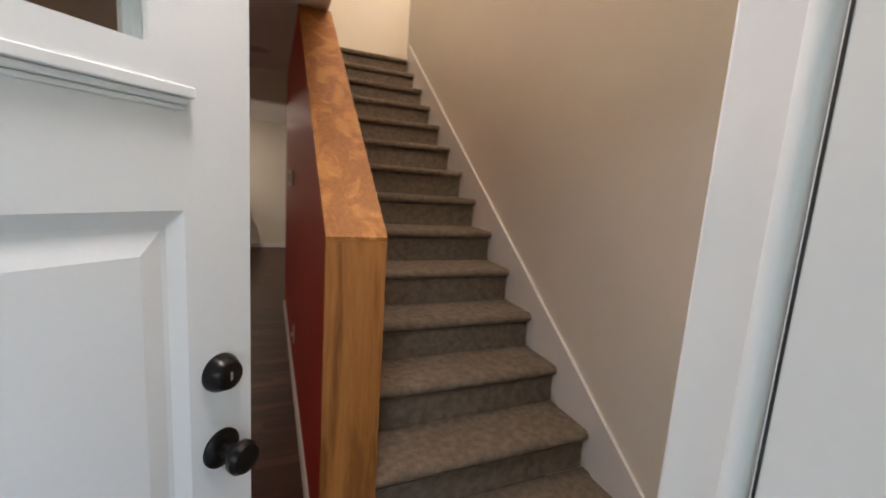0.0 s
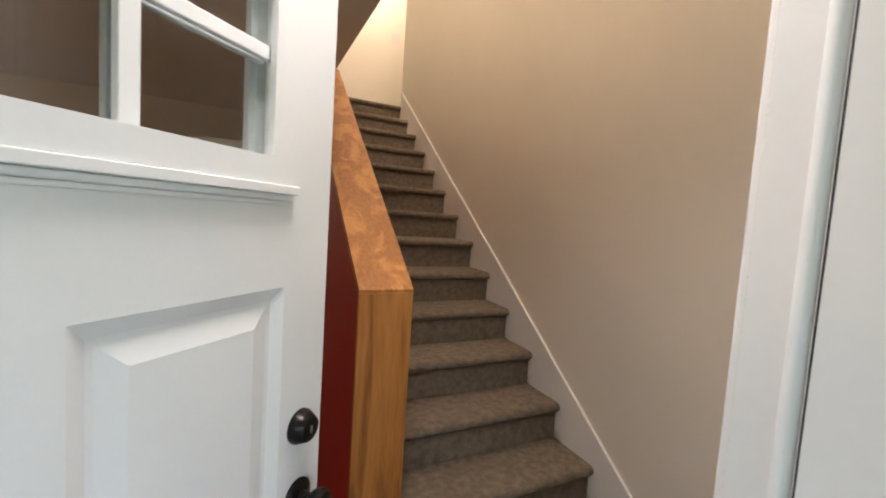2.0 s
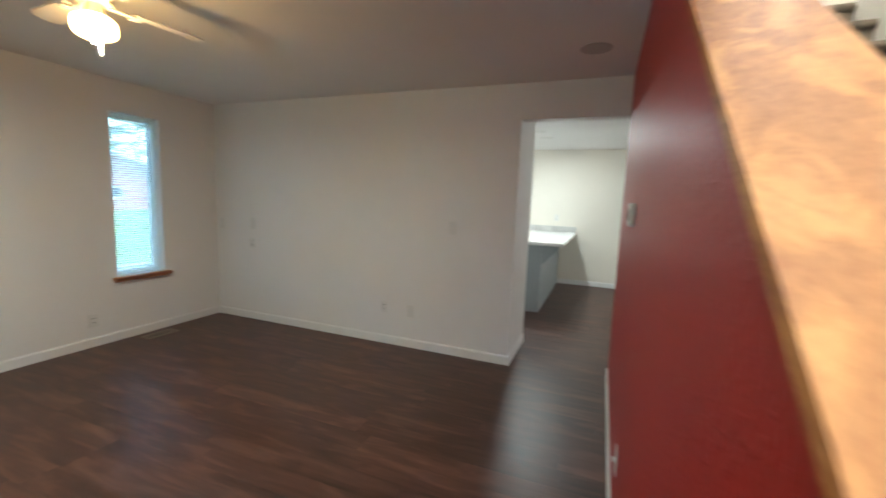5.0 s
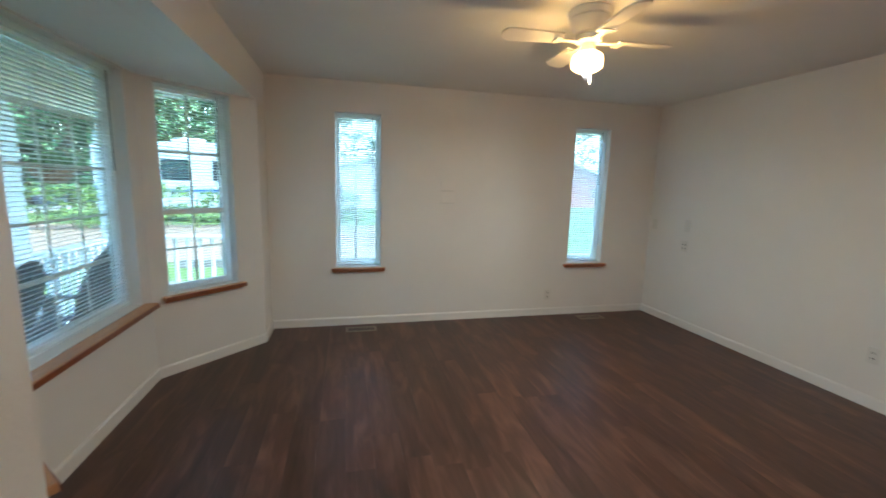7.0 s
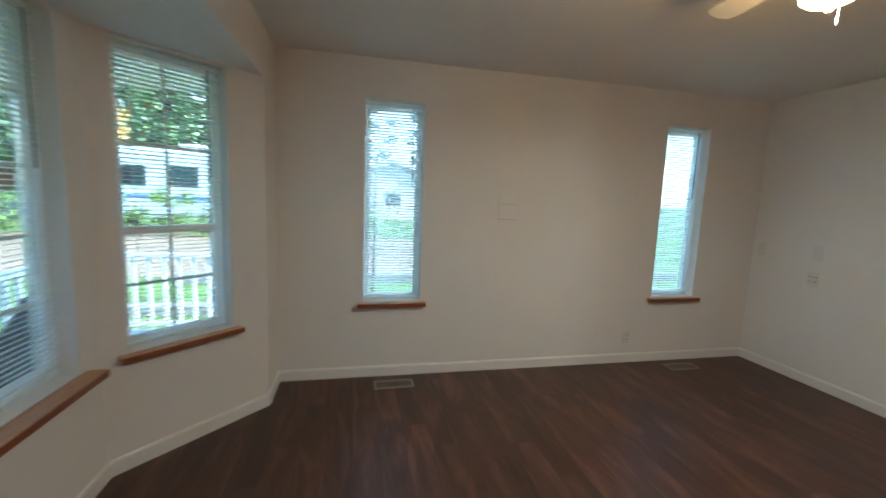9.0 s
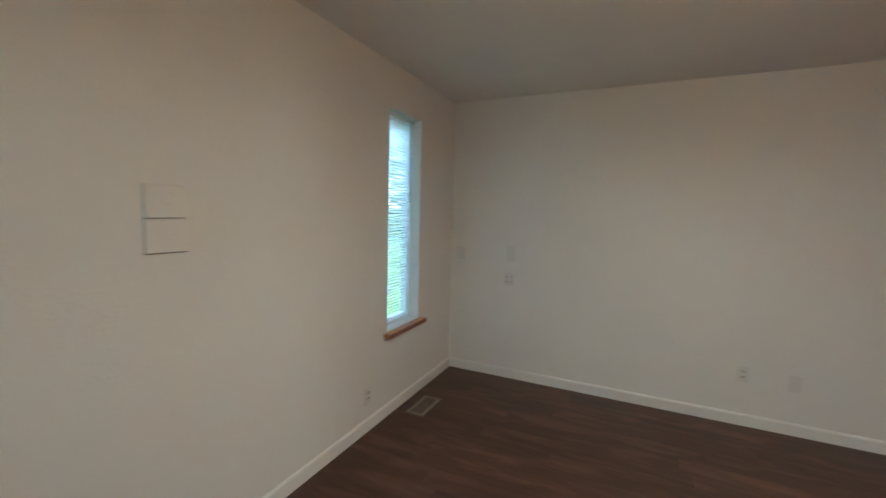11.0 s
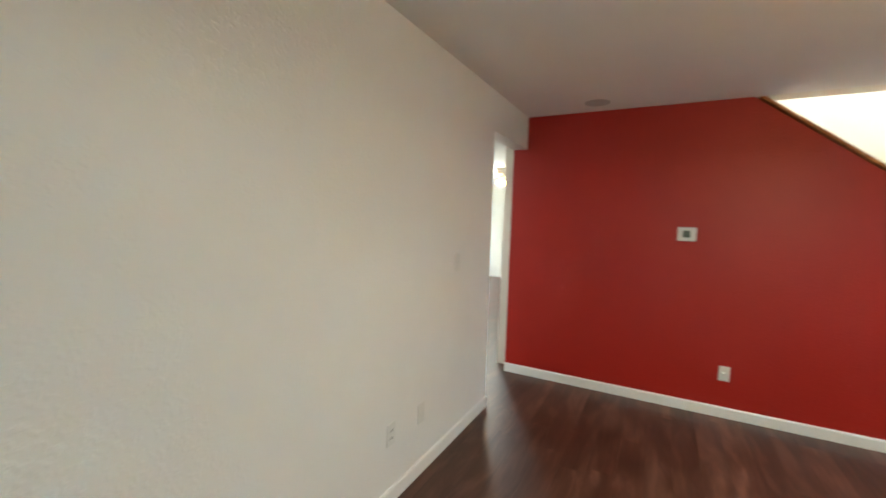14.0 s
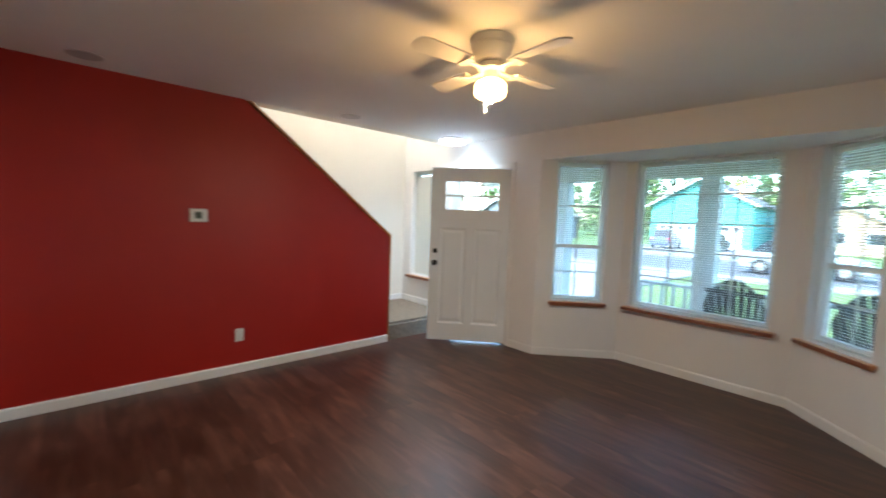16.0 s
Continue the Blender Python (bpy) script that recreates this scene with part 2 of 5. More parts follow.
# ---- building blocks ----
def box(bm, x0, x1, y0, y1, z0, z1, bevel=0.0):
    x0, x1, y0, y1, z0, z1 = min(x0, x1), max(x0, x1), min(y0, y1), max(y0, y1), min(z0, z1), max(z0, z1)
    vs = [bm.verts.new(p) for p in ((x0, y0, z0), (x1, y0, z0), (x1, y1, z0), (x0, y1, z0), (x0, y0, z1), (x1, y0, z1), (x1, y1, z1), (x0, y1, z1))]
    fs = [bm.faces.new([vs[i] for i in f]) for f in ((3, 2, 1, 0), (4, 5, 6, 7), (0, 1, 5, 4), (1, 2, 6, 5), (2, 3, 7, 6), (3, 0, 4, 7))]
    if bevel:
        es = list({e for f in fs for e in f.edges})
        bmesh.ops.bevel(bm, geom=es, offset=bevel, segments=2, affect="EDGES", profile=0.5)
    return bm


def boxes(*rows, bevel=0.0):
    bm = bmesh.new()
    for r in rows:
        box(bm, *r, bevel=bevel)
    return bm


def prism(pts, a, b, axis=2):
    """A polygon drawn out between a and b along an axis. The points give the other two coordinates, in order."""
    bm = bmesh.new()

    def v(p, h):
        return (h, p[0], p[1]) if axis == 0 else (p[0], h, p[1]) if axis == 1 else (p[0], p[1], h)
    lo, hi = [bm.verts.new(v(p, a)) for p in pts], [bm.verts.new(v(p, b)) for p in pts]
    bm.faces.new(lo[::-1]), bm.faces.new(hi)
    n = len(pts)
    for i in range(n):
        bm.faces.new((lo[i], lo[(i + 1) % n], hi[(i + 1) % n], hi[i]))
    bmesh.ops.recalc_face_normals(bm, faces=bm.faces)
    return bm


def lathe(profile, steps=32, axis=2):
    """A turned body: rows of (radius, height)."""
    bm = bmesh.new()
    rings = []
    for r, h in profile:
        ring = []
        for k in range(steps):
            a = 2 * math.pi * k / steps
            p = (r * math.cos(a), r * math.sin(a))
            ring.append(bm.verts.new((p[0], p[1], h) if axis == 2 else (p[0], h, p[1]) if axis == 1 else (h, p[0], p[1])))
        rings.append(ring)
    for lo, hi in zip(rings, rings[1:]):
        for k in range(steps):
            bm.faces.new((lo[k], lo[(k + 1) % steps], hi[(k + 1) % steps], hi[k]))
    for ring in (rings[0][::-1], rings[-1]):
        bm.faces.new(ring)
    bmesh.ops.remove_doubles(bm, verts=bm.verts, dist=1e-6)
    bmesh.ops.recalc_face_normals(bm, faces=bm.faces)
    return bm


def part(name, bm, material, parent=None, label="", m=None, smooth=False):
    me = bpy.data.meshes.new(name)
    bm.to_mesh(me)
    bm.free()
    me.materials.append(material)
    if smooth:
        me.shade_smooth()
        me.set_sharp_from_angle(angle=radians(35))
    ob = new(name, me)
    if parent:
        ob.parent = parent
    if m is not None:
        ob.matrix_basis = m
    if label:
        ob["label"] = label
    return ob


def base(name, m, label, category, group="", kind=""):
    ob = new(name)
    ob.matrix_world = m
    ob.empty_display_size = 0.1
    return tagged(ob, label, category, group, kind)


def wall_mesh(u0, u1, z0, z1, thick, holes):
    """A wall along +x from u0 to u1, its inner face at y=0, its body towards -y, with holes (u0, u1, z0, z1) right through."""
    us = sorted({u0, u1, *[h[0] for h in holes], *[h[1] for h in holes]})
    zs = sorted({z0, z1, *[h[2] for h in holes], *[h[3] for h in holes]})
    us = [u for u in us if u0 - 1e-6 <= u <= u1 + 1e-6]
    zs = [z for z in zs if z0 - 1e-6 <= z <= z1 + 1e-6]

    def solid(i, k):
        if not (0 <= i < len(us) - 1 and 0 <= k < len(zs) - 1):
            return False
        cu, cz = (us[i] + us[i + 1]) / 2, (zs[k] + zs[k + 1]) / 2
        return not any(h[0] < cu < h[1] and h[2] < cz < h[3] for h in holes)
    bm, made = bmesh.new(), {}

    def v(i, k, s):
        key = (i, k, s)
        if key not in made:
            made[key] = bm.verts.new((us[i], -thick if s else 0, zs[k]))
        return made[key]
    for i in range(len(us) - 1):
        for k in range(len(zs) - 1):
            if not solid(i, k):
                continue
            bm.faces.new((v(i, k, 0), v(i, k + 1, 0), v(i + 1, k + 1, 0), v(i + 1, k, 0)))
            bm.faces.new((v(i, k, 1), v(i + 1, k, 1), v(i + 1, k + 1, 1), v(i, k + 1, 1)))
            for di, dk, a, b in ((-1, 0, (i, k), (i, k + 1)), (1, 0, (i + 1, k + 1), (i + 1, k)), (0, -1, (i + 1, k), (i, k)), (0, 1, (i, k + 1), (i + 1, k + 1))):
                if not solid(i + di, k + dk):
                    bm.faces.new((v(*a, 0), v(*a, 1), v(*b, 1), v(*b, 0)))
    bmesh.ops.recalc_face_normals(bm, faces=bm.faces)
    return bm


def wall(name, p, yaw, length, z0, z1, thick, material, holes=(), label="", start=0.0):
    """From p along the heading yaw (degrees from +x); the body lies to its right, the face to its left."""
    ob = part(name, wall_mesh(start, length, z0, z1, thick, holes), material, m=pose(p[0], p[1], 0, 0, 0, yaw))
    return tagged(ob, label, "wall", kind="structure")


# ---- the house: sizes ----
H = 2.42            # ceiling of the living room
W, D = -4.35, 4.28  # side wall, back wall
XR = 1.15           # wall beside the stairs
RISE, RUN, NOSE0 = 0.1905, 0.2484, 1.045
PLAT = 0.205
UP = PLAT + 13 * RISE
TOP = 5.1
BAY = [(-1.285, 0.0), (-1.93, -0.62), (-3.375, -0.62), (-3.995, 0.0)]
HEAD = 2.11        # head of the windows
SILL = 0.61


# ---- structure ----
T = 0.15
OX0, OX1 = -0.90, 0.12   # door opening
FX = W - T


def fu(x):
    return x - FX


front = wall("wall_front", (FX, 0), 0, XR + T - FX, -0.3, TOP, T, WALL,
             [(fu(0.50), fu(0.96), SILL, HEAD + 0.015), (fu(OX0), fu(OX1), -0.3, 2.075), (fu(-3.995), fu(-1.285), -0.3, 2.125)],
             "warm white textured front wall with the entry door and the bay")
# side wall: face towards +x, local u runs from the back to the front
side = wall("wall_west", (W, 8.65), -90, 8.65, -0.3, 2.75, T, WALL,
            [(8.65 - 3.645, 8.65 - 3.205, SILL, 2.13), (8.65 - 1.065, 8.65 - 0.622, SILL, 2.13)],
            "warm white textured side wall with two narrow windows")
# back wall with the passage at its end: a deep block, and the head over the passage
back = part("wall_back", prism([(W, D), (-0.83, D), (-0.83, 5.0), (W, 5.0)], 0, H), WALL)
tagged(back, "warm white textured back wall of the living room", "wall", kind="structure")
header = part("wall_header", boxes((-0.83, 0.0, D, D + 0.13, 2.13, H)), WALL)
tagged(header, "white header over the passage to the kitchen", "wall", kind="structure")
# red half wall along the stairs
CAPY0, CAPZ0 = 1.05, 1.228
CAPY1 = CAPY0 + (H - CAPZ0) / (RISE / RUN)
red = part("wall_red", prism([(CAPY0, 0), (D + 0.13, 0), (D + 0.13, H), (CAPY1, H), (CAPY0, CAPZ0)], 0.0, 0.165, axis=0), RED)
tagged(red, "deep red textured wall along the stairs", "wall", kind="structure")
wall("wall_east", (XR, 0), 90, 4.08, -0.3, TOP, T, CREAM, label="cream textured wall beside the stairs")
wall("wall_upper_hall", (3.2, 5.3), 180, 3.6, H + 0.25, TOP, T, CREAM, label="cream wall of the upper hall")
wall("wall_upper_hall_side", (3.2, 4.08), 90, 1.22, H + 0.25, TOP, T, CREAM, label="cream end wall of the upper hall")
wall("wall_upper_hall_front", (XR + T, 4.08 - 0.001), 0, 3.2 - XR - T, H + 0.25, TOP, T, CREAM, label="cream wall of the upper hall")
wall("wall_stair_upper", (0.165, 5.3), -90, 5.3, H, TOP, 0.165, CREAM, label="cream wall above the living room ceiling")
tagged(part("ceiling_upper", boxes((0, 3.4, -0.15, 5.45, TOP, TOP + 0.1)), CEIL), "white textured ceiling over the stairs", "ceiling", kind="structure")
tagged(part("ceiling", boxes((W, 0.0, 0, D + 0.13, H, H + 0.2), (W, 0.0, D + 0.13, 9.4, H, H + 0.2), (0.0, 6.6, 4.55, 9.4, H, H + 0.2)), CEIL),
       "off-white textured ceiling", "ceiling", kind="structure")
tagged(part("floor_upper", boxes((0.165, 3.2, NOSE0 + 12 * RUN + 0.07, 5.3, H + 0.02, UP)), CARPET), "taupe carpet of the upper hall", "floor", kind="structure")

# bay: three short walls, soffit, roof
def bay_wall(name, a, b, holes, label):
    length = math.hypot(b[0] - a[0], b[1] - a[1])
    # the face looks into the room, so the wall runs from the west end to the east end reversed
    yaw = math.degrees(math.atan2(b[1] - a[1], b[0] - a[0]))
    return wall(name, a, yaw, length, -0.3, H, T, WALL, holes, label)


L_SIDE = math.hypot(0.58, 0.635)
bay_w = bay_wall("wall_bay_west", BAY[3], BAY[2], [(0.235, 0.77, SILL, HEAD)], "white angled bay wall with a window")
bay_m = bay_wall("wall_bay_middle", BAY[2], BAY[1], [(0.155, 1.335, SILL, HEAD)], "white bay wall with the wide window")
bay_e = bay_wall("wall_bay_east", BAY[1], BAY[0], [(0.175, 0.72, SILL, HEAD)], "white angled bay wall with a window")
tagged(part("ceiling_bay", prism([(-1.428, -T), BAY[1], BAY[2], (-3.845, -T)], 2.125, H), CEIL),
       "white soffit of the bay", "ceiling", kind="structure")

# rooms behind
wall("wall_kitchen_far", (0.24, 8.5), 180, 0.24 - W, 0, H, T, CREAM, label="cream far wall of the kitchen")
wall("wall_recess_side", (0.24 + 0.0, 9.2), -90, 0.7 - 0.15, 0, H, T, CREAM, label="cream end of the kitchen wall")
wall("wall_recess", (3.0, 9.2), 180, 2.76, 0, H, T, CREAM, label="cream wall of the recess")
wall("wall_recess_end", (3.0, 8.4), 90, 0.8, 0, H, T, CREAM, label="cream side wall of the recess")
wall("wall_slider", (6.2, 8.4), 180, 3.2, -0.3, H, T, CREAM, [(6.2 - 5.75, 6.2 - 4.15, 0, 2.06)], "cream wall with the sliding glass door")
wall("wall_family_east", (6.2, 4.55), 90, 3.85, 0, H, T, CREAM, label="cream wall of the dining room")
wall("wall_family_front", (0.17, 4.55), 0, 6.03, 0, H, T, CREAM, label="cream wall behind the stairs")

# ground floor slab under the planks
tagged(part("floor", boxes((W, 6.5, 0, 9.2, -0.3, -0.012), (OX0, OX1, -T, 0, -0.3, -0.012)), mat("joint dark", (0.008, 0.006, 0.005), 0.6)), "dark walnut vinyl plank floor", "floor", kind="structure")
floor_ob = bpy.data.objects["floor"]
bayfl = part("floor_bay", prism([BAY[0], BAY[1], BAY[2], BAY[3]], -0.3, -0.012), bpy.data.materials["joint dark"])
tagged(bayfl, "dark walnut vinyl plank floor of the bay", "floor", kind="structure")

# ---- stairs ----
def stairs():
    ob = base("staircase", pose(0.165, 0, 0), "straight staircase covered in taupe carpet with rounded nosings", "stairs")
    w = XR - 0.165
    bm = bmesh.new()
    box(bm, -0.14, w, 0.002, NOSE0 + 0.03, 0, PLAT - 0.001)
    bmesh.ops.bevel(bm, geom=[e for e in bm.edges if all(abs(v.co.x + 0.14) < 1e-4 and v.co.z > 0.1 for v in e.verts)], offset=0.03, segments=4, affect="EDGES")
    part("landing", bm, CARPET, ob, smooth=True)
    for i in range(13):
        y, z = NOSE0 + i * RUN, PLAT + (i + 1) * RISE
        r = 0.024
        prof = [(y + 0.03, z - RISE + 0.001), (y + 0.03, z - 0.052), (y + 0.012, z - 0.050)]
        prof += [(y + r - r * math.sin(a), z - r - 0.002 - r * 0.95 * math.cos(a)) for a in np.linspace(0.15, math.pi - 0.05, 8)]
        prof += [(y + RUN + 0.05, z), (y + RUN + 0.05, z - RISE + 0.001)]
        st = prism(prof, 0.0, w - 0.012, axis=0)
        part("step", st, CARPET, ob, smooth=True)
    return ob


stairs()


# ---- openings ----
def baseboard(name, p, yaw, length, material=TRIM, z=0.0, h=0.083):
    """A board along a wall: p its start, its face to the left of its heading."""
    prof = [(0, 0), (0.013, 0), (0.013, h - 0.012), (0.007, h), (0, h)]
    bm = prism(prof, 0, length, axis=0)
    ob = part(name, bm, material, m=pose(p[0], p[1], z, 0, 0, yaw))
    return tagged(ob, "white painted baseboard", "baseboard", kind="structure")


baseboard("baseboard", (W, D), -90, D)
baseboard("baseboard", (-0.83, D), 180, -0.83 - W)
baseboard("baseboard", (-0.83, 5.0), -90, 5.0 - D + 0.013)
baseboard("baseboard", (0, CAPY0), 90, D + 0.13 - CAPY0)
baseboard("baseboard", (-1.285, 0), 0, 0.33)
for a, b in ((BAY[3], BAY[2]), (BAY[2], BAY[1]), (BAY[1], BAY[0])):
    baseboard("baseboard", a, math.degrees(math.atan2(b[1] - a[1], b[0] - a[0])), math.hypot(b[0] - a[0], b[1] - a[1]))
baseboard("baseboard", (W, 0), 0, -3.995 - W)
baseboard("baseboard", (0.17, 0), 0, XR - 0.17, z=PLAT)
baseboard("baseboard", (XR, 0), 90, 0.73, z=PLAT)
baseboard("baseboard", (0.24, 8.5), 180, 4.5)
baseboard("baseboard", (3.0, 9.2), 180, 2.76)
baseboard("baseboard", (4.12, 8.4), 180, 1.12)
baseboard("baseboard", (0.24, 9.2), -90, 0.7)
# sloped skirt board on the wall beside the stairs
SK = PLAT + 0.15
sk = prism([(0.73, PLAT), (0.73, PLAT + 0.083), (4.05, PLAT + 0.083 + 3.32 * RISE / RUN), (4.05, UP - 0.25), (1.0, PLAT)], XR - 0.014, XR, axis=0)
tagged(part("trim_skirt", sk, TRIM), "white painted stair skirt board", "trim", kind="structure")

# wood cap on the half wall
def stair_cap():
    ob = base("wood_cap", pose(0, CAPY0, 0), "honey-stained oak cap on the end and slope of the red wall", "wall cap")
    x0, x1, t = -0.006, 0.180, 0.022
    k = RISE / RUN
    part("post_board", boxes((x0, x1, -t, 0, 0.0, CAPZ0 + 0.004), bevel=0.003), CAPZ, ob)
    L = (CAPY1 - CAPY0)
    n = math.hypot(1, k)
    pr = [(-t, CAPZ0 + 0.005), (0.0, CAPZ0 + 0.005), (L - 0.03, H - 0.004), (L - 0.03 - t * n / k, H - 0.004), (-t, CAPZ0 + 0.006 + t * (n - k))]
    part("slope_board", prism(pr, x0, x1, axis=0), CAPY, ob)
    return ob


stair_cap()


def window(name, m, w, h, cols, rows, rail=None, sill=True, sill_over=0.045, sill_mat=SILLX, blind=True, tilt=0.0, label="", sill_out=0.052, wand=True, slats=None):
    """A window in a hole w wide and h high. Local x along the wall, y into the room (0 at the wall's face), z from the hole's foot."""
    ob = base(name, m, label, "window", kind="structure")
    f = 0.045
    y0, y1 = -T + 0.01, -T + 0.065
    fr = boxes((0, f, y0, y1, 0, h), (w - f, w, y0, y1, 0, h), (f, w - f, y0, y1, 0, f), (f, w - f, y0, y1, h - f, h))
    part("window_frame", fr, FRAMEV, ob)
    spans = [(f, h - f)] if rail is None else [(f, rail - 0.02), (rail + 0.02, h - f)]
    if rail is not None:
        part("meeting_rail", boxes((f, w - f, y0 + 0.005, y1 + 0.004, rail - 0.02, rail + 0.02)), VINYL, ob)
    for z0, z1 in spans:
        part("pane", boxes((f + 0.001, w - f - 0.001, y0 + 0.020, y0 + 0.024, z0 + 0.001, z1 - 0.001)), GLASS, ob).visible_shadow = False
        rr = rows if rail is None else max(1, rows // 2)
        for i in range(1, cols):
            x = f + (w - 2 * f) * i / cols
            part("muntin", boxes((x - 0.008, x + 0.008, y0 + 0.012, y0 + 0.019, z0, z1)), VINYL, ob)
        for i in range(1, rr):
            z = z0 + (z1 - z0) * i / rr
            part("muntin", boxes((f, w - f, y0 + 0.010, y0 + 0.0115, z - 0.008, z + 0.008)), VINYL, ob)
    if sill:
        part("window_sill", boxes((-sill_over, w + sill_over, 0.001, sill_out, -0.034, -0.004), (0.001, w - 0.001, y1, 0.001, -0.034, -0.004), (-sill_over + 0.012, w + sill_over - 0.012, 0.001, 0.026, -0.052, -0.035), bevel=0.004), sill_mat, ob)
        part("sill_edge", boxes((-sill_over + 0.001, w + sill_over - 0.001, sill_out + 0.0005, sill_out + 0.004, -0.036, -0.008)), SILLEDGE, ob)
    if blind:
        mini_blind(m, w, h, tilt, wand, slats or SLAT)
    return ob


def mini_blind(m, w, h, tilt, wand, slats):
    ob = base("window_blind", m @ pose(0, -0.068, 0), "white mini blind with " + ("nearly closed" if abs(tilt) > 50 else "open") + " slats in a window", "blind", "window blinds")
    w0 = w - 0.012
    part("headrail", boxes((0.006, w0, -0.014, 0.014, h - 0.032, h - 0.002), bevel=0.002), SLAT, ob)
    part("bottom_rail", boxes((0.008, w0 - 0.002, -0.011, 0.011, 0.012, 0.024), bevel=0.003), SLAT, ob)
    bm = bmesh.new()
    d = 0.0122
    prev = None
    for s in (-1, 0, 1):
        y, z = s * d, 0.0022 * (1 - s * s)
        a, b = bm.verts.new((0.008, y, z)), bm.verts.new((w0 - 0.002, y, z))
        if prev:
            bm.faces.new((prev[0], prev[1], b, a))
        prev = (a, b)
    me = bpy.data.meshes.new("slat")
    bm.to_mesh(me)
    bm.free()
    me.materials.append(slats)
    n = int((h - 0.075) / 0.0215)
    for i in range(n):
        s = new("slat", me)
        s.parent = ob
        s.matrix_basis = pose(0, 0, 0.036 + i * 0.0215, tilt + random.uniform(-1.5, 1.5), 0, 0)
    for x in (0.09, w - 0.09) if w < 0.9 else (0.09, w / 2, w - 0.09):
        part("ladder_cord", boxes((x - 0.0008, x + 0.0008, -0.0135, -0.0125, 0.02, h - 0.03), (x - 0.0008, x + 0.0008, 0.0125, 0.0135, 0.02, h - 0.03)), SLAT, ob)
    if wand:
        part("tilt_wand", boxes((0.075, 0.081, 0.018, 0.024, h - 0.62, h - 0.03), bevel=0.002), WAND, ob)
    return ob


def along(ob, u, z):
    return ob.matrix_world @ pose(u, 0, z)


bpy.context.view_layer.update()
window("window_1", along(front, fu(0.50), SILL), 0.46, HEAD + 0.015 - SILL, 1, 1, tilt=82, slats=SLATSHADED, label="narrow window beside the door with its blind nearly closed")
window("window_2", along(side, 8.65 - 3.645, SILL), 0.44, 2.13 - SILL, 1, 1, sill_mat=SILLY, tilt=34, label="narrow window with a white blind and an oak sill")
window("window_3", along(side, 8.65 - 1.065, SILL), 0.443, 2.13 - SILL, 1, 1, sill_mat=SILLY, tilt=34, label="narrow window with a white blind and an oak sill")
window("window_4", along(bay_w, 0.235, SILL), 0.535, HEAD - SILL, 2, 4, rail=0.60, tilt=11, label="single-hung bay window with white muntins and an open blind")
window("window_5", along(bay_m, 0.155, SILL), 1.18, HEAD - SILL, 4, 5, tilt=11, sill_out=0.085, label="wide picture window of the bay with white muntins and an open blind")
window("window_6", along(bay_e, 0.175, SILL), 0.545, HEAD - SILL, 2, 4, rail=0.60, sill_over=0.03, tilt=11, label="single-hung bay window with white muntins and an open blind")

# ---- entry door ----
DOOR_ANGLE = 43.0


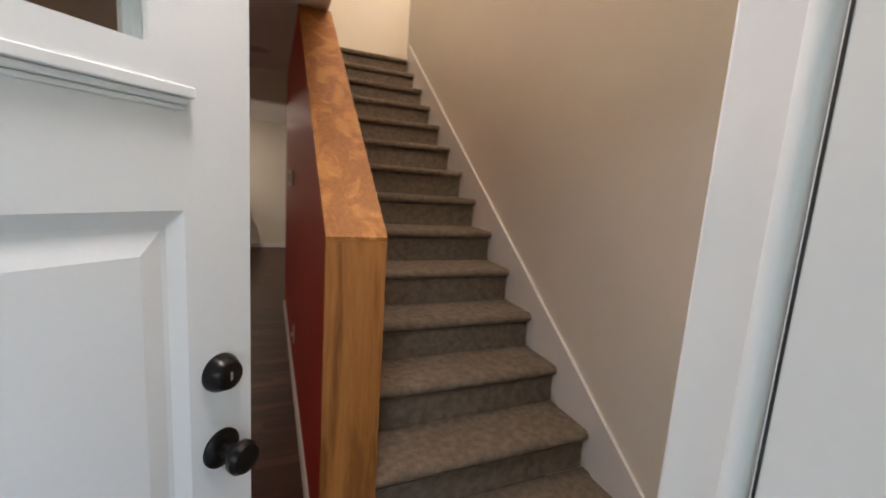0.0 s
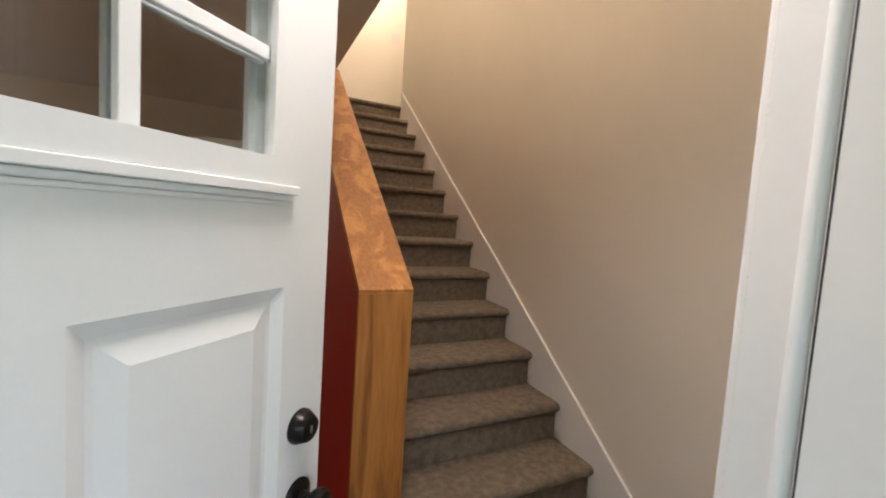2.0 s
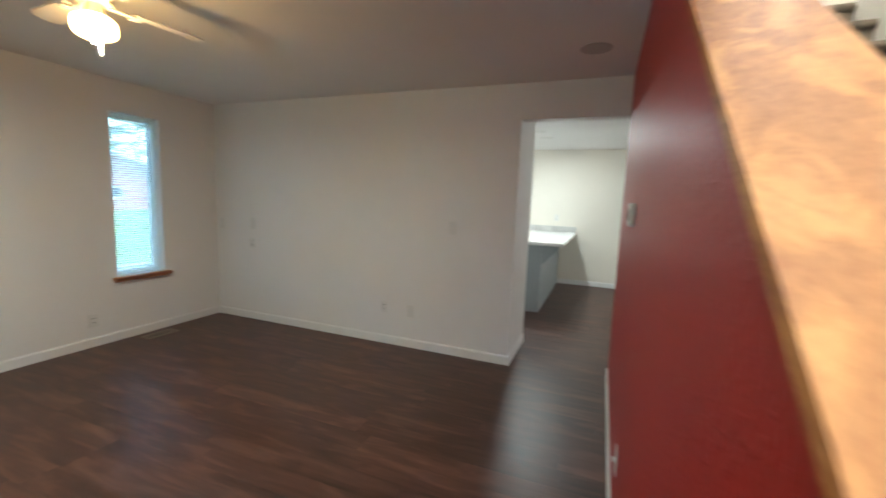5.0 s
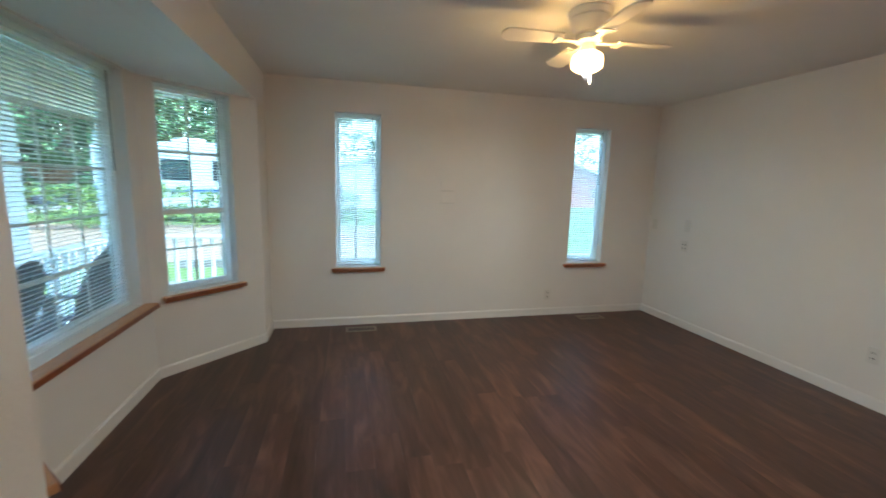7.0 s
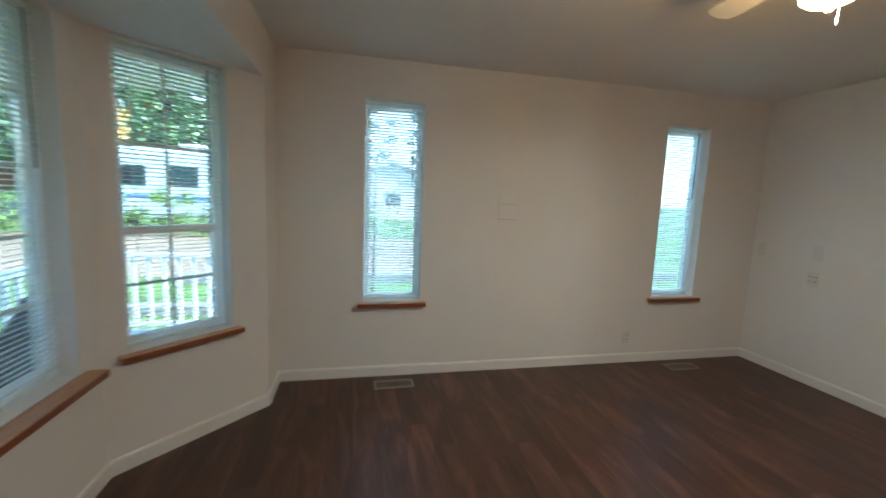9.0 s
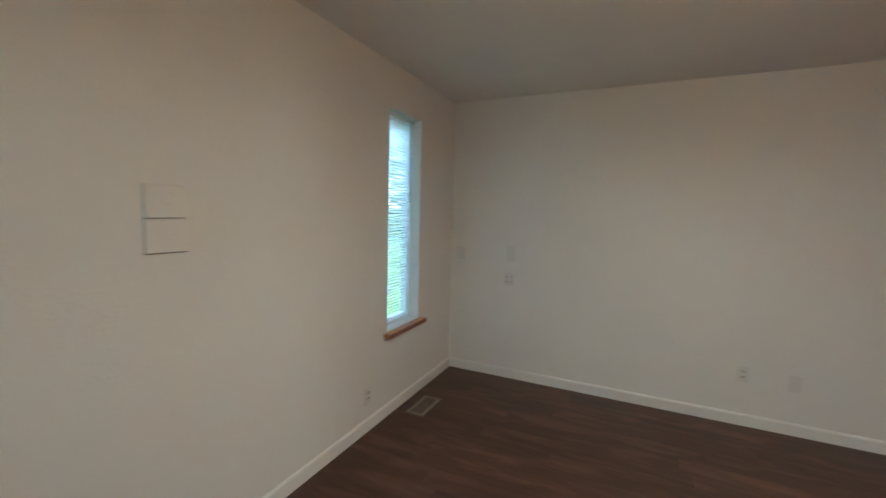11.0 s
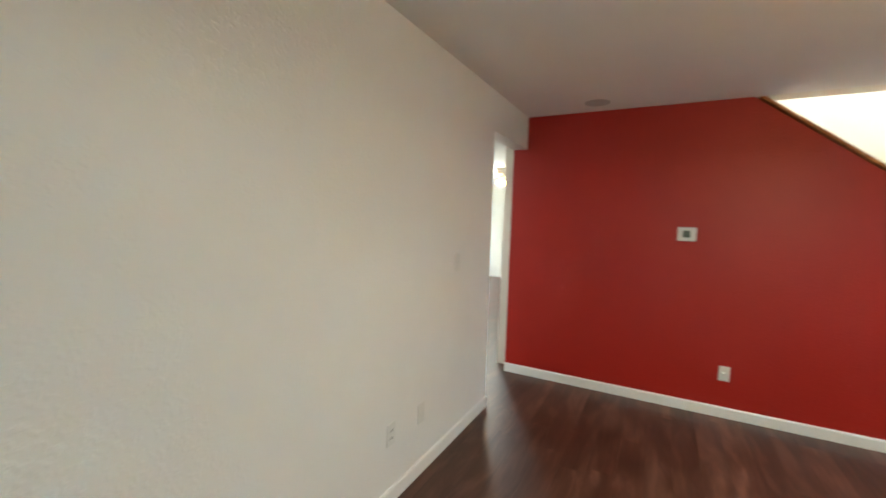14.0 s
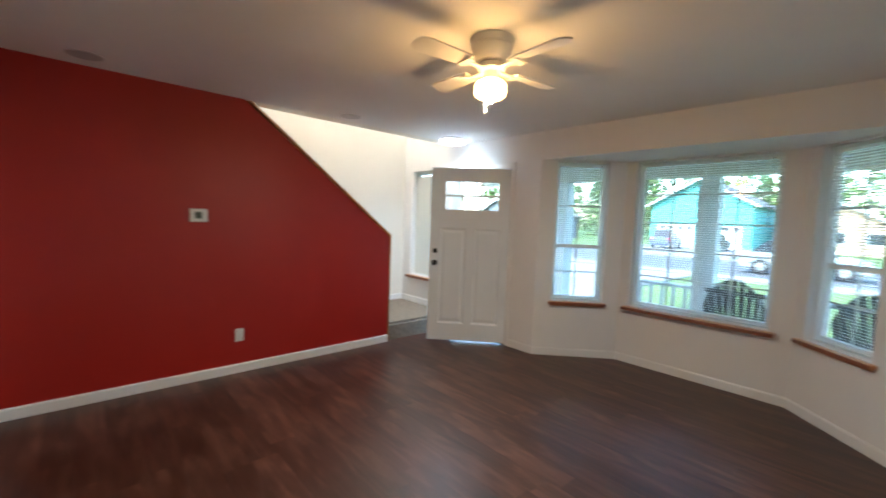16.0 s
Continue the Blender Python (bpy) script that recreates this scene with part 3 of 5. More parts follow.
def entry_door():
    """The leaf's local x runs from the hinge, y through its thickness (0 at the outer face)."""
    w, h, t = 0.94, 2.03, 0.044
    ob = base("entry_door", pose(OX0 + 0.024, -0.048, 0.016, 0, 0, DOOR_ANGLE), "white craftsman entry door standing open, with a six-pane window and black hardware", "door")
    gx0, gx1, gz0, gz1 = 0.150, w - 0.150, 1.54, 1.885
    panels = [(0.115, 0.425, 0.20, 1.335), (0.515, 0.825, 0.20, 1.335)]
    body = wall_mesh(0, w, 0, h, t, [(gx0, gx1, gz0, gz1), *panels])
    for v in body.verts:
        v.co.y += t
    part("leaf", body, DOORW, ob)
    for x0, x1, z0, z1 in panels:
        bm = bmesh.new()
        for s, ya, yb in ((1, 0.0, 0.0), (-1, t, t)):
            rings = []
            for inset, dy in ((0, 0), (0.022, 0.010), (0.030, 0.010), (0.062, 0.002)):
                y = ya + s * dy
                rings.append([bm.verts.new(p) for p in ((x0 + inset, y, z0 + inset), (x1 - inset, y, z0 + inset), (x1 - inset, y, z1 - inset), (x0 + inset, y, z1 - inset))])
            for a, b in zip(rings, rings[1:]):
                for k in range(4):
                    bm.faces.new((a[k], a[(k + 1) % 4], b[(k + 1) % 4], b[k]))
            bm.faces.new(rings[-1])
        bmesh.ops.recalc_face_normals(bm, faces=bm.faces)
        part("panel", bm, DOORW, ob)
    lite = base("lite", pose(0, 0, 0), "", "")
    for k in ("label", "category"):
        if k in lite:
            del lite[k]
    lite.parent = ob
    for s, y in ((-1, 0.0), (1, t)):
        o = s * 0.012
        part("lite_frame", boxes((gx0 - 0.03, gx0 + 0.012, y, y + o, gz0 - 0.03, gz1 + 0.03), (gx1 - 0.012, gx1 + 0.03, y, y + o, gz0 - 0.03, gz1 + 0.03),
                                 (gx0 + 0.012, gx1 - 0.012, y, y + o, gz0 - 0.03, gz0 + 0.012), (gx0 + 0.012, gx1 - 0.012, y, y + o, gz1 - 0.012, gz1 + 0.03)), DOORW, lite)
        if s < 0:
            part("shelf", boxes((gx0 - 0.046, gx1 + 0.046, -0.016, -0.0005, gz0 - 0.046, gz0 - 0.0305), (gx0 - 0.040, gx1 + 0.040, -0.009, -0.0005, gz0 - 0.056, gz0 - 0.0465), (gx0 - 0.036, gx1 + 0.036, -0.005, -0.0005, gz0 - 0.064, gz0 - 0.0565), bevel=0.002), DOORW, lite)
        gw = gx1 - gx0
        yy = (0.004, 0.018) if s < 0 else (0.026, 0.040)
        for i in (1, 2):
            x = gx0 + gw * i / 3
            part("muntin", boxes((x - 0.012, x + 0.012, *yy, gz0, gz1), bevel=0.002), DOORW, lite)
        zm = (gz0 + gz1) / 2
        part("muntin", boxes((gx0, gx1, yy[0] + 0.001, yy[1] - 0.001, zm - 0.011, zm + 0.011), bevel=0.002), DOORW, lite)
    part("pane", boxes((gx0, gx1, 0.020, 0.024, gz0, gz1)), GLASS, lite).visible_shadow = False
    kx = w - 0.062
    for s, y in ((-1, 0.0), (1, t)):
        prof = [(0.0, 0.0), (0.034, 0.0), (0.034, 0.004), (0.030, 0.008), (0.014, 0.012), (0.012, 0.030), (0.020, 0.036), (0.028, 0.046), (0.029, 0.056), (0.024, 0.064), (0.012, 0.068), (0.0, 0.068)]
        part("knob", lathe([(r, s * q) for r, q in prof], 28, axis=1), BLACK, ob, m=pose(kx, y, 0.92), smooth=True)
        if s < 0:
            prof = [(0.0, 0.0), (0.033, 0.0), (0.033, 0.006), (0.024, 0.026), (0.021, 0.028), (0.0, 0.028)]
        else:
            prof = [(0.0, 0.0), (0.030, 0.0), (0.028, 0.010), (0.0, 0.012)]
        part("deadbolt", lathe([(r, s * q) for r, q in prof], 28, axis=1), BLACK, ob, m=pose(kx, y, 1.06), smooth=True)
        if s < 0:
            part("keyhole", boxes((-0.002, 0.002, -0.0295, -0.0282, -0.007, 0.007)), STEEL, ob, m=pose(kx, 0, 1.06))
    part("thumb_turn", boxes((-0.005, 0.005, t + 0.010, t + 0.030, -0.016, 0.016), bevel=0.002), BLACK, ob, m=pose(kx, 0, 1.06))
    for z in (0.22, 1.02, 1.80):
        part("hinge", lathe([(0, -0.05), (0.007, -0.05), (0.007, 0.05), (0, 0.05)], 12), STEEL, ob, m=pose(-0.004, t + 0.004, z), smooth=True)
    return ob


entry_door()
jamb = base("door_1", pose(0, 0, 0), "white painted door frame with weather stripping", "door frame", kind="structure")
X0, X1 = OX0, OX1
part("jamb", boxes((X0, X0 + 0.02, -T, 0.0, 0, 2.075), (X1 - 0.02, X1, -T, -0.012, 0, 2.075), (X0 + 0.02, X1 - 0.02, -T, 0.0, 2.055, 2.075)), TRIM, jamb)
part("stop", boxes((X1 - 0.034, X1 - 0.0205, -T, -0.070, 0.015, 2.0545), (X0 + 0.0205, X0 + 0.034, -T, -0.070, 0.015, 2.0545), (X0 + 0.034, X1 - 0.034, -T, -0.070, 2.04, 2.0545)), TRIM, jamb)
part("weather_strip", lathe([(0, 0.02), (0.008, 0.02), (0.008, 2.03), (0, 2.03)], 14), VINYL, jamb, m=pose(X1 - 0.029, -0.060, 0), smooth=True)
part("weather_gap", boxes((X1 - 0.0344, X1 - 0.0341, -0.0725, -0.0709, 0.02, 2.02)), DARK, jamb)
part("casing", boxes((X0 - 0.045, X0 + 0.008, 0.001, 0.014, 0, 2.13), (X0 + 0.008, X1 + 0.012, 0.001, 0.014, 2.066, 2.13), (X1 + 0.012, X1 + 0.06, 0.001, 0.014, PLAT, 2.13), bevel=0.003), TRIM, jamb)
part("brick_mould", boxes((X1 - 0.008, X1 + 0.055, -T - 0.030, -T - 0.001, 0, 2.14), (X0 - 0.055, X0 + 0.008, -T - 0.030, -T - 0.001, 0, 2.14), (X0 + 0.008, X1 - 0.008, -T - 0.030, -T - 0.001, 2.07, 2.14), bevel=0.005), TRIM, jamb)
part("threshold", boxes((X0 + 0.021, X1 - 0.035, -T - 0.03, -0.003, -0.011, 0.010), bevel=0.004), varied("threshold, bronze", (0.10, 0.07, 0.05), 0.4, metal=0.7), jamb)


# ---- ceiling fan and lamps ----
FANX, FANY = -2.335, 2.035


def ceiling_fan():
    ob = base("ceiling_fan", pose(FANX, FANY, H), "white four-blade ceiling fan with a lit schoolhouse shade and pull chain", "ceiling fan")
    white = varied("fan enamel, white", (0.80, 0.78, 0.74), 0.3, 0.03, 4, 90, 0.0)
    part("canopy", lathe([(0, 0), (0.112, 0), (0.117, -0.008), (0.113, -0.036), (0.108, -0.040), (0.108, -0.044), (0.110, -0.048), (0.100, -0.085), (0.078, -0.118), (0.06, -0.125), (0.0, -0.125)], 40), white, ob, smooth=True)
    part("motor_band", lathe([(0.0, -0.126), (0.062, -0.126), (0.072, -0.134), (0.072, -0.158), (0.05, -0.166), (0.0, -0.166)], 32), white, ob, smooth=True)
    part("light_fitter", lathe([(0, -0.167), (0.030, -0.167), (0.036, -0.186), (0.048, -0.212), (0, -0.212)], 32), white, ob, smooth=True)
    for k in range(4):
        a = 85 + 90 * k
        arm = part("blade_iron", boxes((0.055, 0.17, -0.018, 0.018, -0.1645, -0.1585), (0.16, 0.20, -0.05, 0.05, -0.1645, -0.1585), bevel=0.002), white, ob, m=pose(0, 0, 0, 0, 0, a))
        pts = [(0.16, -0.046), (0.44, -0.060), (0.475, -0.050), (0.49, -0.028), (0.495, 0), (0.49, 0.028), (0.475, 0.050), (0.44, 0.060), (0.16, 0.046)]
        bl = prism(pts, -0.004, 0.004)
        part("blade", bl, white, ob, m=pose(0, 0, -0.150, 0, 0, a) @ pose(0, 0, 0, 11, 0, 0))
    shade = emit("opal glass, lit", (1.0, 0.52, 0.14), 3.0, (0.9, 0.85, 0.75))
    prof = [(0.0, -0.213), (0.046, -0.213), (0.066, -0.222), (0.079, -0.234), (0.083, -0.248), (0.083, -0.276), (0.079, -0.294), (0.062, -0.308), (0.036, -0.318), (0.016, -0.326), (0.0, -0.328)]
    part("shade", lathe(prof, 40), shade, ob, smooth=True)
    part("finial", lathe([(0, -0.3285), (0.012, -0.3285), (0.009, -0.338), (0.0, -0.342)], 16), white, ob, smooth=True)
    part("pull_chain", lathe([(0, -0.385), (0.003, -0.384), (0.0045, -0.372), (0.003, -0.358), (0.0015, -0.352), (0.0015, -0.30), (0, -0.30)], 10), white, ob, m=pose(0.02, 0.012, 0.0), smooth=True)
    return ob


ceiling_fan()
lamp("fan lamp", "AREA", pose(FANX, FANY, H - 0.330), 2.2, (1.0, 0.84, 0.64), 0.09)
lamp("fan bulb", "POINT", pose(FANX, FANY, H - 0.43), 0.62, (1.0, 0.55, 0.22), 0.08)


def flush_light(x, y):
    ob = base("flush_ceiling_light", pose(x, y, H), "round white flush LED ceiling light, lit, near the entry door", "ceiling light")
    part("rim", lathe([(0, 0), (0.155, 0), (0.165, -0.006), (0.165, -0.022), (0, -0.022)], 48), PLATE, ob, smooth=True)
    part("diffuser", lathe([(0, -0.0225), (0.160, -0.0225), (0.165, -0.03), (0.155, -0.05), (0.12, -0.056), (0, -0.058)], 48), emit("led diffuser", (0.92, 0.95, 1.0), 0.6), ob, smooth=True)
    return ob


flush_light(-0.20, 0.30)
lamp("flush lamp", "AREA", pose(-0.20, 0.30, H - 0.065), 1.25, (0.92, 0.96, 1.0), 0.3, spread=135)
# unseen lamp, added over the stairs to brighten the wall beside them
lamp("stair fill lamp", "POINT", pose(0.70, 1.3, TOP - 0.40), 11, (1.0, 0.90, 0.79), 0.14)
lamp("hall lamp", "POINT", pose(1.2, 4.6, TOP - 0.35), 6, (1.0, 0.88, 0.74), 0.12)


LAMPRING = varied("lamp ring, grey white", (0.50, 0.49, 0.48), 0.5, 0.03)


def recessed(x, y, lit):
    ob = base("recessed_light", pose(x, y, H), "round white recessed ceiling light, " + ("lit" if lit else "off"), "ceiling light", "recessed ceiling lights")
    part("trim_ring", lathe([(0.07, 0), (0.095, 0), (0.095, -0.004), (0.07, -0.007)], 36), PLATE if lit else LAMPRING, ob, smooth=True)
    part("lens", lathe([(0, -0.001), (0.0695, -0.001), (0.0695, -0.004), (0, -0.005)], 36), emit("kitchen lamp lens", (1, 0.95, 0.85), 4) if lit else varied("lamp lens, off", (0.24, 0.23, 0.23), 0.5, 0.03), ob, smooth=True)
    if lit:
        lamp("kitchen lamp", "AREA", pose(x, y, H - 0.02), 1.5, (1, 0.93, 0.80), 0.13)
    return ob


for x, y in ((-0.26, 3.65), (-0.20, 1.69)):
    recessed(x, y, False)
for x, y in ((-1.05, 6.62), (-1.03, 7.15), (-2.6, 6.62), (-2.6, 7.15)):
    recessed(x, y, True)
lamp("dining lamp", "POINT", pose(3.5, 6.4, H - 0.4), 7, (1.0, 0.93, 0.82), 0.15)


# ---- kitchen peninsula ----
def peninsula():
    ob = base("kitchen_peninsula", pose(-0.85, 6.2, 0), "grey painted kitchen peninsula cabinet", "kitchen cabinet")
    part("body", boxes((-0.62, 0, 0, 2.28, 0, 0.905)), GREY, ob)
    part("end_panel", boxes((-0.60, -0.012, -0.012, -0.001, 0.09, 0.86), bevel=0.003), GREY, ob)
    part("corbel", prism([(0.001, 0.66), (0.03, 0.66), (0.21, 0.86), (0.21, 0.90), (0.001, 0.90)], 0.02, 0.06, axis=1), GREY, ob)
    return ob


peninsula()


# ---- plates on the walls ----
def plate(name, m, w, h, label, category, kind="outlet"):
    """Local x along the wall, y out of the wall, z up, origin at the plate's middle."""
    ob = base(name, m, label, category)
    part("cover", boxes((-w / 2, w / 2, 0.0005, 0.006, -h / 2, h / 2), bevel=0.002), PLATE, ob)
    if kind in ("outlet", "quad"):
        for cx in ((0,) if kind == "outlet" else (-0.0185, 0.0185)):
            for cz in (-0.02, 0.02):
                part("socket", boxes((cx - 0.016, cx + 0.016, 0.006, 0.0075, cz - 0.014, cz + 0.014), bevel=0.002), PLATE, ob)
                part("slot", boxes((cx - 0.0095, cx - 0.0050, 0.0076, 0.0082, cz - 0.006, cz + 0.007), (cx + 0.0050, cx + 0.0095, 0.0076, 0.0082, cz - 0.006, cz + 0.007)), DARK, ob)
    elif kind == "switch":
        part("toggle", boxes((-0.005, 0.005, 0.006, 0.018, -0.010, 0.012), bevel=0.002), PLATE, ob)
    elif kind == "switch2":
        for cx in (-0.023, 0.023):
            part("toggle", boxes((cx - 0.005, cx + 0.005, 0.006, 0.018, -0.010, 0.012), bevel=0.002), PLATE, ob)
    elif kind == "jack":
        part("port", lathe([(0, 0.006), (0.012, 0.006), (0.012, 0.02), (0, 0.02)], 16, axis=1), PLATE, ob, smooth=True)
    return ob


tagged(part("countertop", boxes((-1.6, -0.57, 6.12, 8.49, 0.907, 0.947), bevel=0.004), COUNTER), "white quartz worktop on the grey peninsula", "worktop")
splash = base("backsplash", pose(-1.60, 8.499, 0.948), "low band of pale stone tiles on the wall above the worktop", "backsplash")
STONE = varied("pale stone tile", (0.56, 0.55, 0.53), 0.4, 0.15, 6, 60, 0.2, per_thing=0.1)
for i in range(7):
    part("tile", boxes((i * 0.147, i * 0.147 + 0.143, -0.012, -0.0005, 0, 0.10), bevel=0.001), STONE, splash)
plate("outlet", pose(-0.93, 8.5, 1.20, 0, 0, 180), 0.07, 0.115, "white outlet on the kitchen wall above the worktop", "outlet")


def on_back(x, z):
    return pose(x, D, z, 0, 0, 180)


def on_side(y, z):
    return pose(W, y, z, 0, 0, -90)


def on_red(y, z):
    return pose(0, y, z, 0, 0, 90)


plate("outlet", on_back(-2.09, 0.37), 0.07, 0.115, "white outlet low on the back wall", "outlet")
plate("blank_plate", on_back(-1.80, 0.36), 0.07, 0.115, "white blank plate low on the back wall", "wall plate", "blank")
plate("outlet", on_back(-3.80, 0.88), 0.085, 0.115, "white four-socket outlet at mid height", "outlet", "quad")
plate("blank_plate", on_back(-3.79, 1.10), 0.072, 0.13, "white blank plate above the outlet", "wall plate", "blank")
plate("jack_plate", on_back(-4.26, 1.08), 0.07, 0.115, "white round jack plate near the corner", "wall plate", "jack")
plate("light_switch", on_back(-1.398, 1.19), 0.07, 0.115, "white light switch beside the passage", "light switch", "switch")
plate("outlet", on_side(2.985, 0.24), 0.07, 0.115, "white outlet low on the side wall", "outlet")
plate("light_switch", pose(XR, 0.45, 1.17, 0, 0, 90), 0.075, 0.12, "white light switch beside the stairs", "light switch", "switch")
plate("light_switch", pose(0.29, 0, 1.17, 0, 0, 0), 0.12, 0.12, "white double light switch beside the entry door", "light switch", "switch2")
plate("jack_plate", on_red(2.647, 0.345), 0.07, 0.115, "white outlet with a plug-in low on the red wall", "outlet", "jack")

plate("light_switch", pose(1.44, 5.3, 3.92, 0, 0, 180), 0.12, 0.12, "white double light switch on the upper hall wall", "light switch", "switch2")
plate("outlet", pose(-0.985, 6.1995, 0.76, 0, 0, 180) @ pose(0, 0, 0, 0, 90, 0), 0.07, 0.115, "white outlet on the end of the grey peninsula", "outlet")


def thermostat():
    ob = base("thermostat", on_red(2.963, 1.404), "white square thermostat with a grey screen on the red wall", "thermostat")
    part("case", boxes((-0.065, 0.065, 0.0005, 0.024, -0.055, 0.055), bevel=0.008), PLATE, ob)
    part("screen", boxes((-0.022, 0.028, 0.0242, 0.026, -0.026, 0.028), bevel=0.003), varied("screen, grey green", (0.10, 0.12, 0.10), 0.2, 0.1), ob)
    return ob


thermostat()


def floor_vent(y):
    ob = base("floor_vent", pose(-4.18, y, 0), "brown metal floor register beside the side wall", "floor vent", "floor registers")
    brown = varied("register enamel, brown", (0.27, 0.23, 0.19), 0.45, metal=0.3)
    part("frame", boxes((-0.07, 0.07, -0.15, -0.13, 0.0, 0.005), (-0.07, 0.07, 0.13, 0.15, 0.0, 0.005), (-0.07, -0.045, -0.13, 0.13, 0.0, 0.005), (0.045, 0.07, -0.13, 0.13, 0.0, 0.005)), brown, ob)
    # black sheet stands for the shade in the hollow below the louvres
    part("duct_dark", boxes((-0.045, 0.045, -0.13, 0.13, 0.0004, 0.0012)), DARK, ob)
    for i in range(15):
        y0 = -0.118 + i * 0.0168
        part("louvre", boxes((-0.045, 0.045, y0 - 0.003, y0 + 0.003, 0.0015, 0.0042)), brown, ob)


floor_vent(0.86)
floor_vent(3.46)


# ---- outdoors ----
GRASS = varied("grass", (0.10, 0.16, 0.035), 0.95, 0.5, 1.2, 14, 0.5, 0.02)
ground = part("ground", boxes((-300, 300, -300, 300, -0.8, -0.55)), GRASS)
tagged(ground, "green lawn with pale patches", "ground", kind="structure")




# ---- painted-over plates on the side wall ----
PLATEPAINT = textured_paint("painted plate", (0.82, 0.80, 0.77), 0.28, relief=0.15)
for z in (1.462, 1.338):
    ob = base("painted_plate", on_side(1.76, z), "blank plate painted over in the wall's colour", "wall plate")
    part("cover", boxes((-0.074, 0.074, 0.0005, 0.011, -0.058, 0.058), bevel=0.003), PLATEPAINT, ob)
    # thin black strip along the plate's lower edge
    part("lower_dark_line", boxes((-0.070, 0.070, 0.0004, 0.0085, -0.0600, -0.0585)), DARK, ob)
    part("knockout", lathe([(0.018, 0.0105), (0.021, 0.0125), (0.024, 0.0105)], 20, axis=1), PLATEPAINT, ob, m=pose(-0.01, 0, 0.01))


# ---- sliding door and its rod ----
def sliding_door():
    ob = base("sliding_glass_door", pose(5.75, 8.4, 0, 0, 0, 180), "white framed sliding glass door to the deck", "sliding door")
    w, h = 1.60, 2.06
    part("door_frame", boxes((0, 0.05, -0.12, -0.01, 0, h), (w - 0.05, w, -0.12, -0.01, 0, h), (0.05, w - 0.05, -0.12, -0.01, h - 0.05, h), (0.05, w - 0.05, -0.12, -0.01, 0, 0.03)), VINYL, ob)
    for k, (a, b, y) in enumerate(((0.05, w / 2 + 0.04, -0.055), (w / 2 - 0.04, w - 0.05, -0.10))):
        s = part("sash", boxes((a, a + 0.07, y, y + 0.035, 0.03, h - 0.05), (b - 0.07, b, y, y + 0.035, 0.03, h - 0.05), (a + 0.07, b - 0.07, y, y + 0.035, h - 0.12, h - 0.05), (a + 0.07, b - 0.07, y, y + 0.035, 0.03, 0.12)), VINYL, ob)
        part("pane", boxes((a + 0.07, b - 0.07, y + 0.015, y + 0.02, 0.12, h - 0.12)), GLASS, s).visible_shadow = False
    part("handle", boxes((w / 2 - 0.02, w / 2, -0.02, 0.0, 0.95, 1.15), bevel=0.004), PLATE, ob)
    return ob


sliding_door()
rod = base("curtain_rod", pose(0, 8.32, 2.22), "dark bronze curtain rod over the sliding door", "curtain rod")
part("rod", lathe([(0, 3.95), (0.011, 3.95), (0.011, 5.95), (0, 5.95)], 14, axis=0), BLACK, rod, smooth=True)
for x in (3.90, 6.0):
    part("finial", lathe([(0, x - 0.05), (0.02, x - 0.04), (0.028, x), (0.02, x + 0.04), (0, x + 0.05)], 16, axis=0), BLACK, rod, smooth=True)
for x in (4.08, 5.85):
    part("bracket", boxes((x - 0.01, x + 0.01, 0.0, 0.079, -0.012, 0.0)), BLACK, rod)

fan2 = copy_thing(bpy.data.objects["ceiling_fan"], pose(3.4, 5.8, H, 0, 0, 20))


# ---- porch ----
PORCH = varied("porch paint, white", (0.66, 0.68, 0.69), 0.5, 0.06, 2, 60, 0.1)
DECKM = wood("deck board, grey", (0.34, 0.33, 0.32), (0.44, 0.43, 0.42), (0.52, 0.51, 0.50), 0.7, 0, 8, 4, 0.2, per_thing=0.1)
deck = part("porch_floor", boxes((-6.3, 1.5, -2.25, -0.16, -0.34, -0.21)), DECKM)
tagged(deck, "weathered grey board porch floor", "porch", kind="structure")
for i in range(14):
    y = -2.25 + i * 0.149
    bm = boxes((-6.3, 1.5, y + 0.003, y + 0.144, -0.2098, -0.18))
    part("board", bm, DECKM, deck)
tagged(part("porch_ceiling", boxes((-6.5, 1.6, -2.45, -0.16, 2.50, 2.62)), PORCH), "white porch ceiling", "ceiling", kind="structure")
tagged(part("porch_beam", boxes((-6.5, 1.6, -2.2, -2.0, 2.10, 2.4995)), varied("beam paint, cream", (0.60, 0.55, 0.47), 0.5, 0.06)), "cream porch beam", "beam", kind="structure")


def porch_column(x, y):
    ob = base("porch_column", pose(x, y, -0.18), "white square porch column with lap siding", "porch column", "porch columns")
    part("core", boxes((-0.10, 0.10, -0.09, 0.09, 0, 2.279)), PORCH, ob)
    for i in range(16):
        z = 0.02 + i * 0.134
        bm = bmesh.new()
        lo = [bm.verts.new(p) for p in ((-0.122, -0.122, z), (0.122, -0.122, z), (0.122, 0.122, z), (-0.122, 0.122, z))]
        hi = [bm.verts.new((v.co.x * 0.87, v.co.y * 0.87, z + 0.133)) for v in lo]
        bm.faces.new(lo[::-1])
        for k in range(4):
            bm.faces.new((lo[k], lo[(k + 1) % 4], hi[(k + 1) % 4], hi[k]))
        part("lap_board", bm, PORCH, ob)


for x in (-6.1, -4.35, -2.33, -0.3):
    porch_column(x, -2.1)


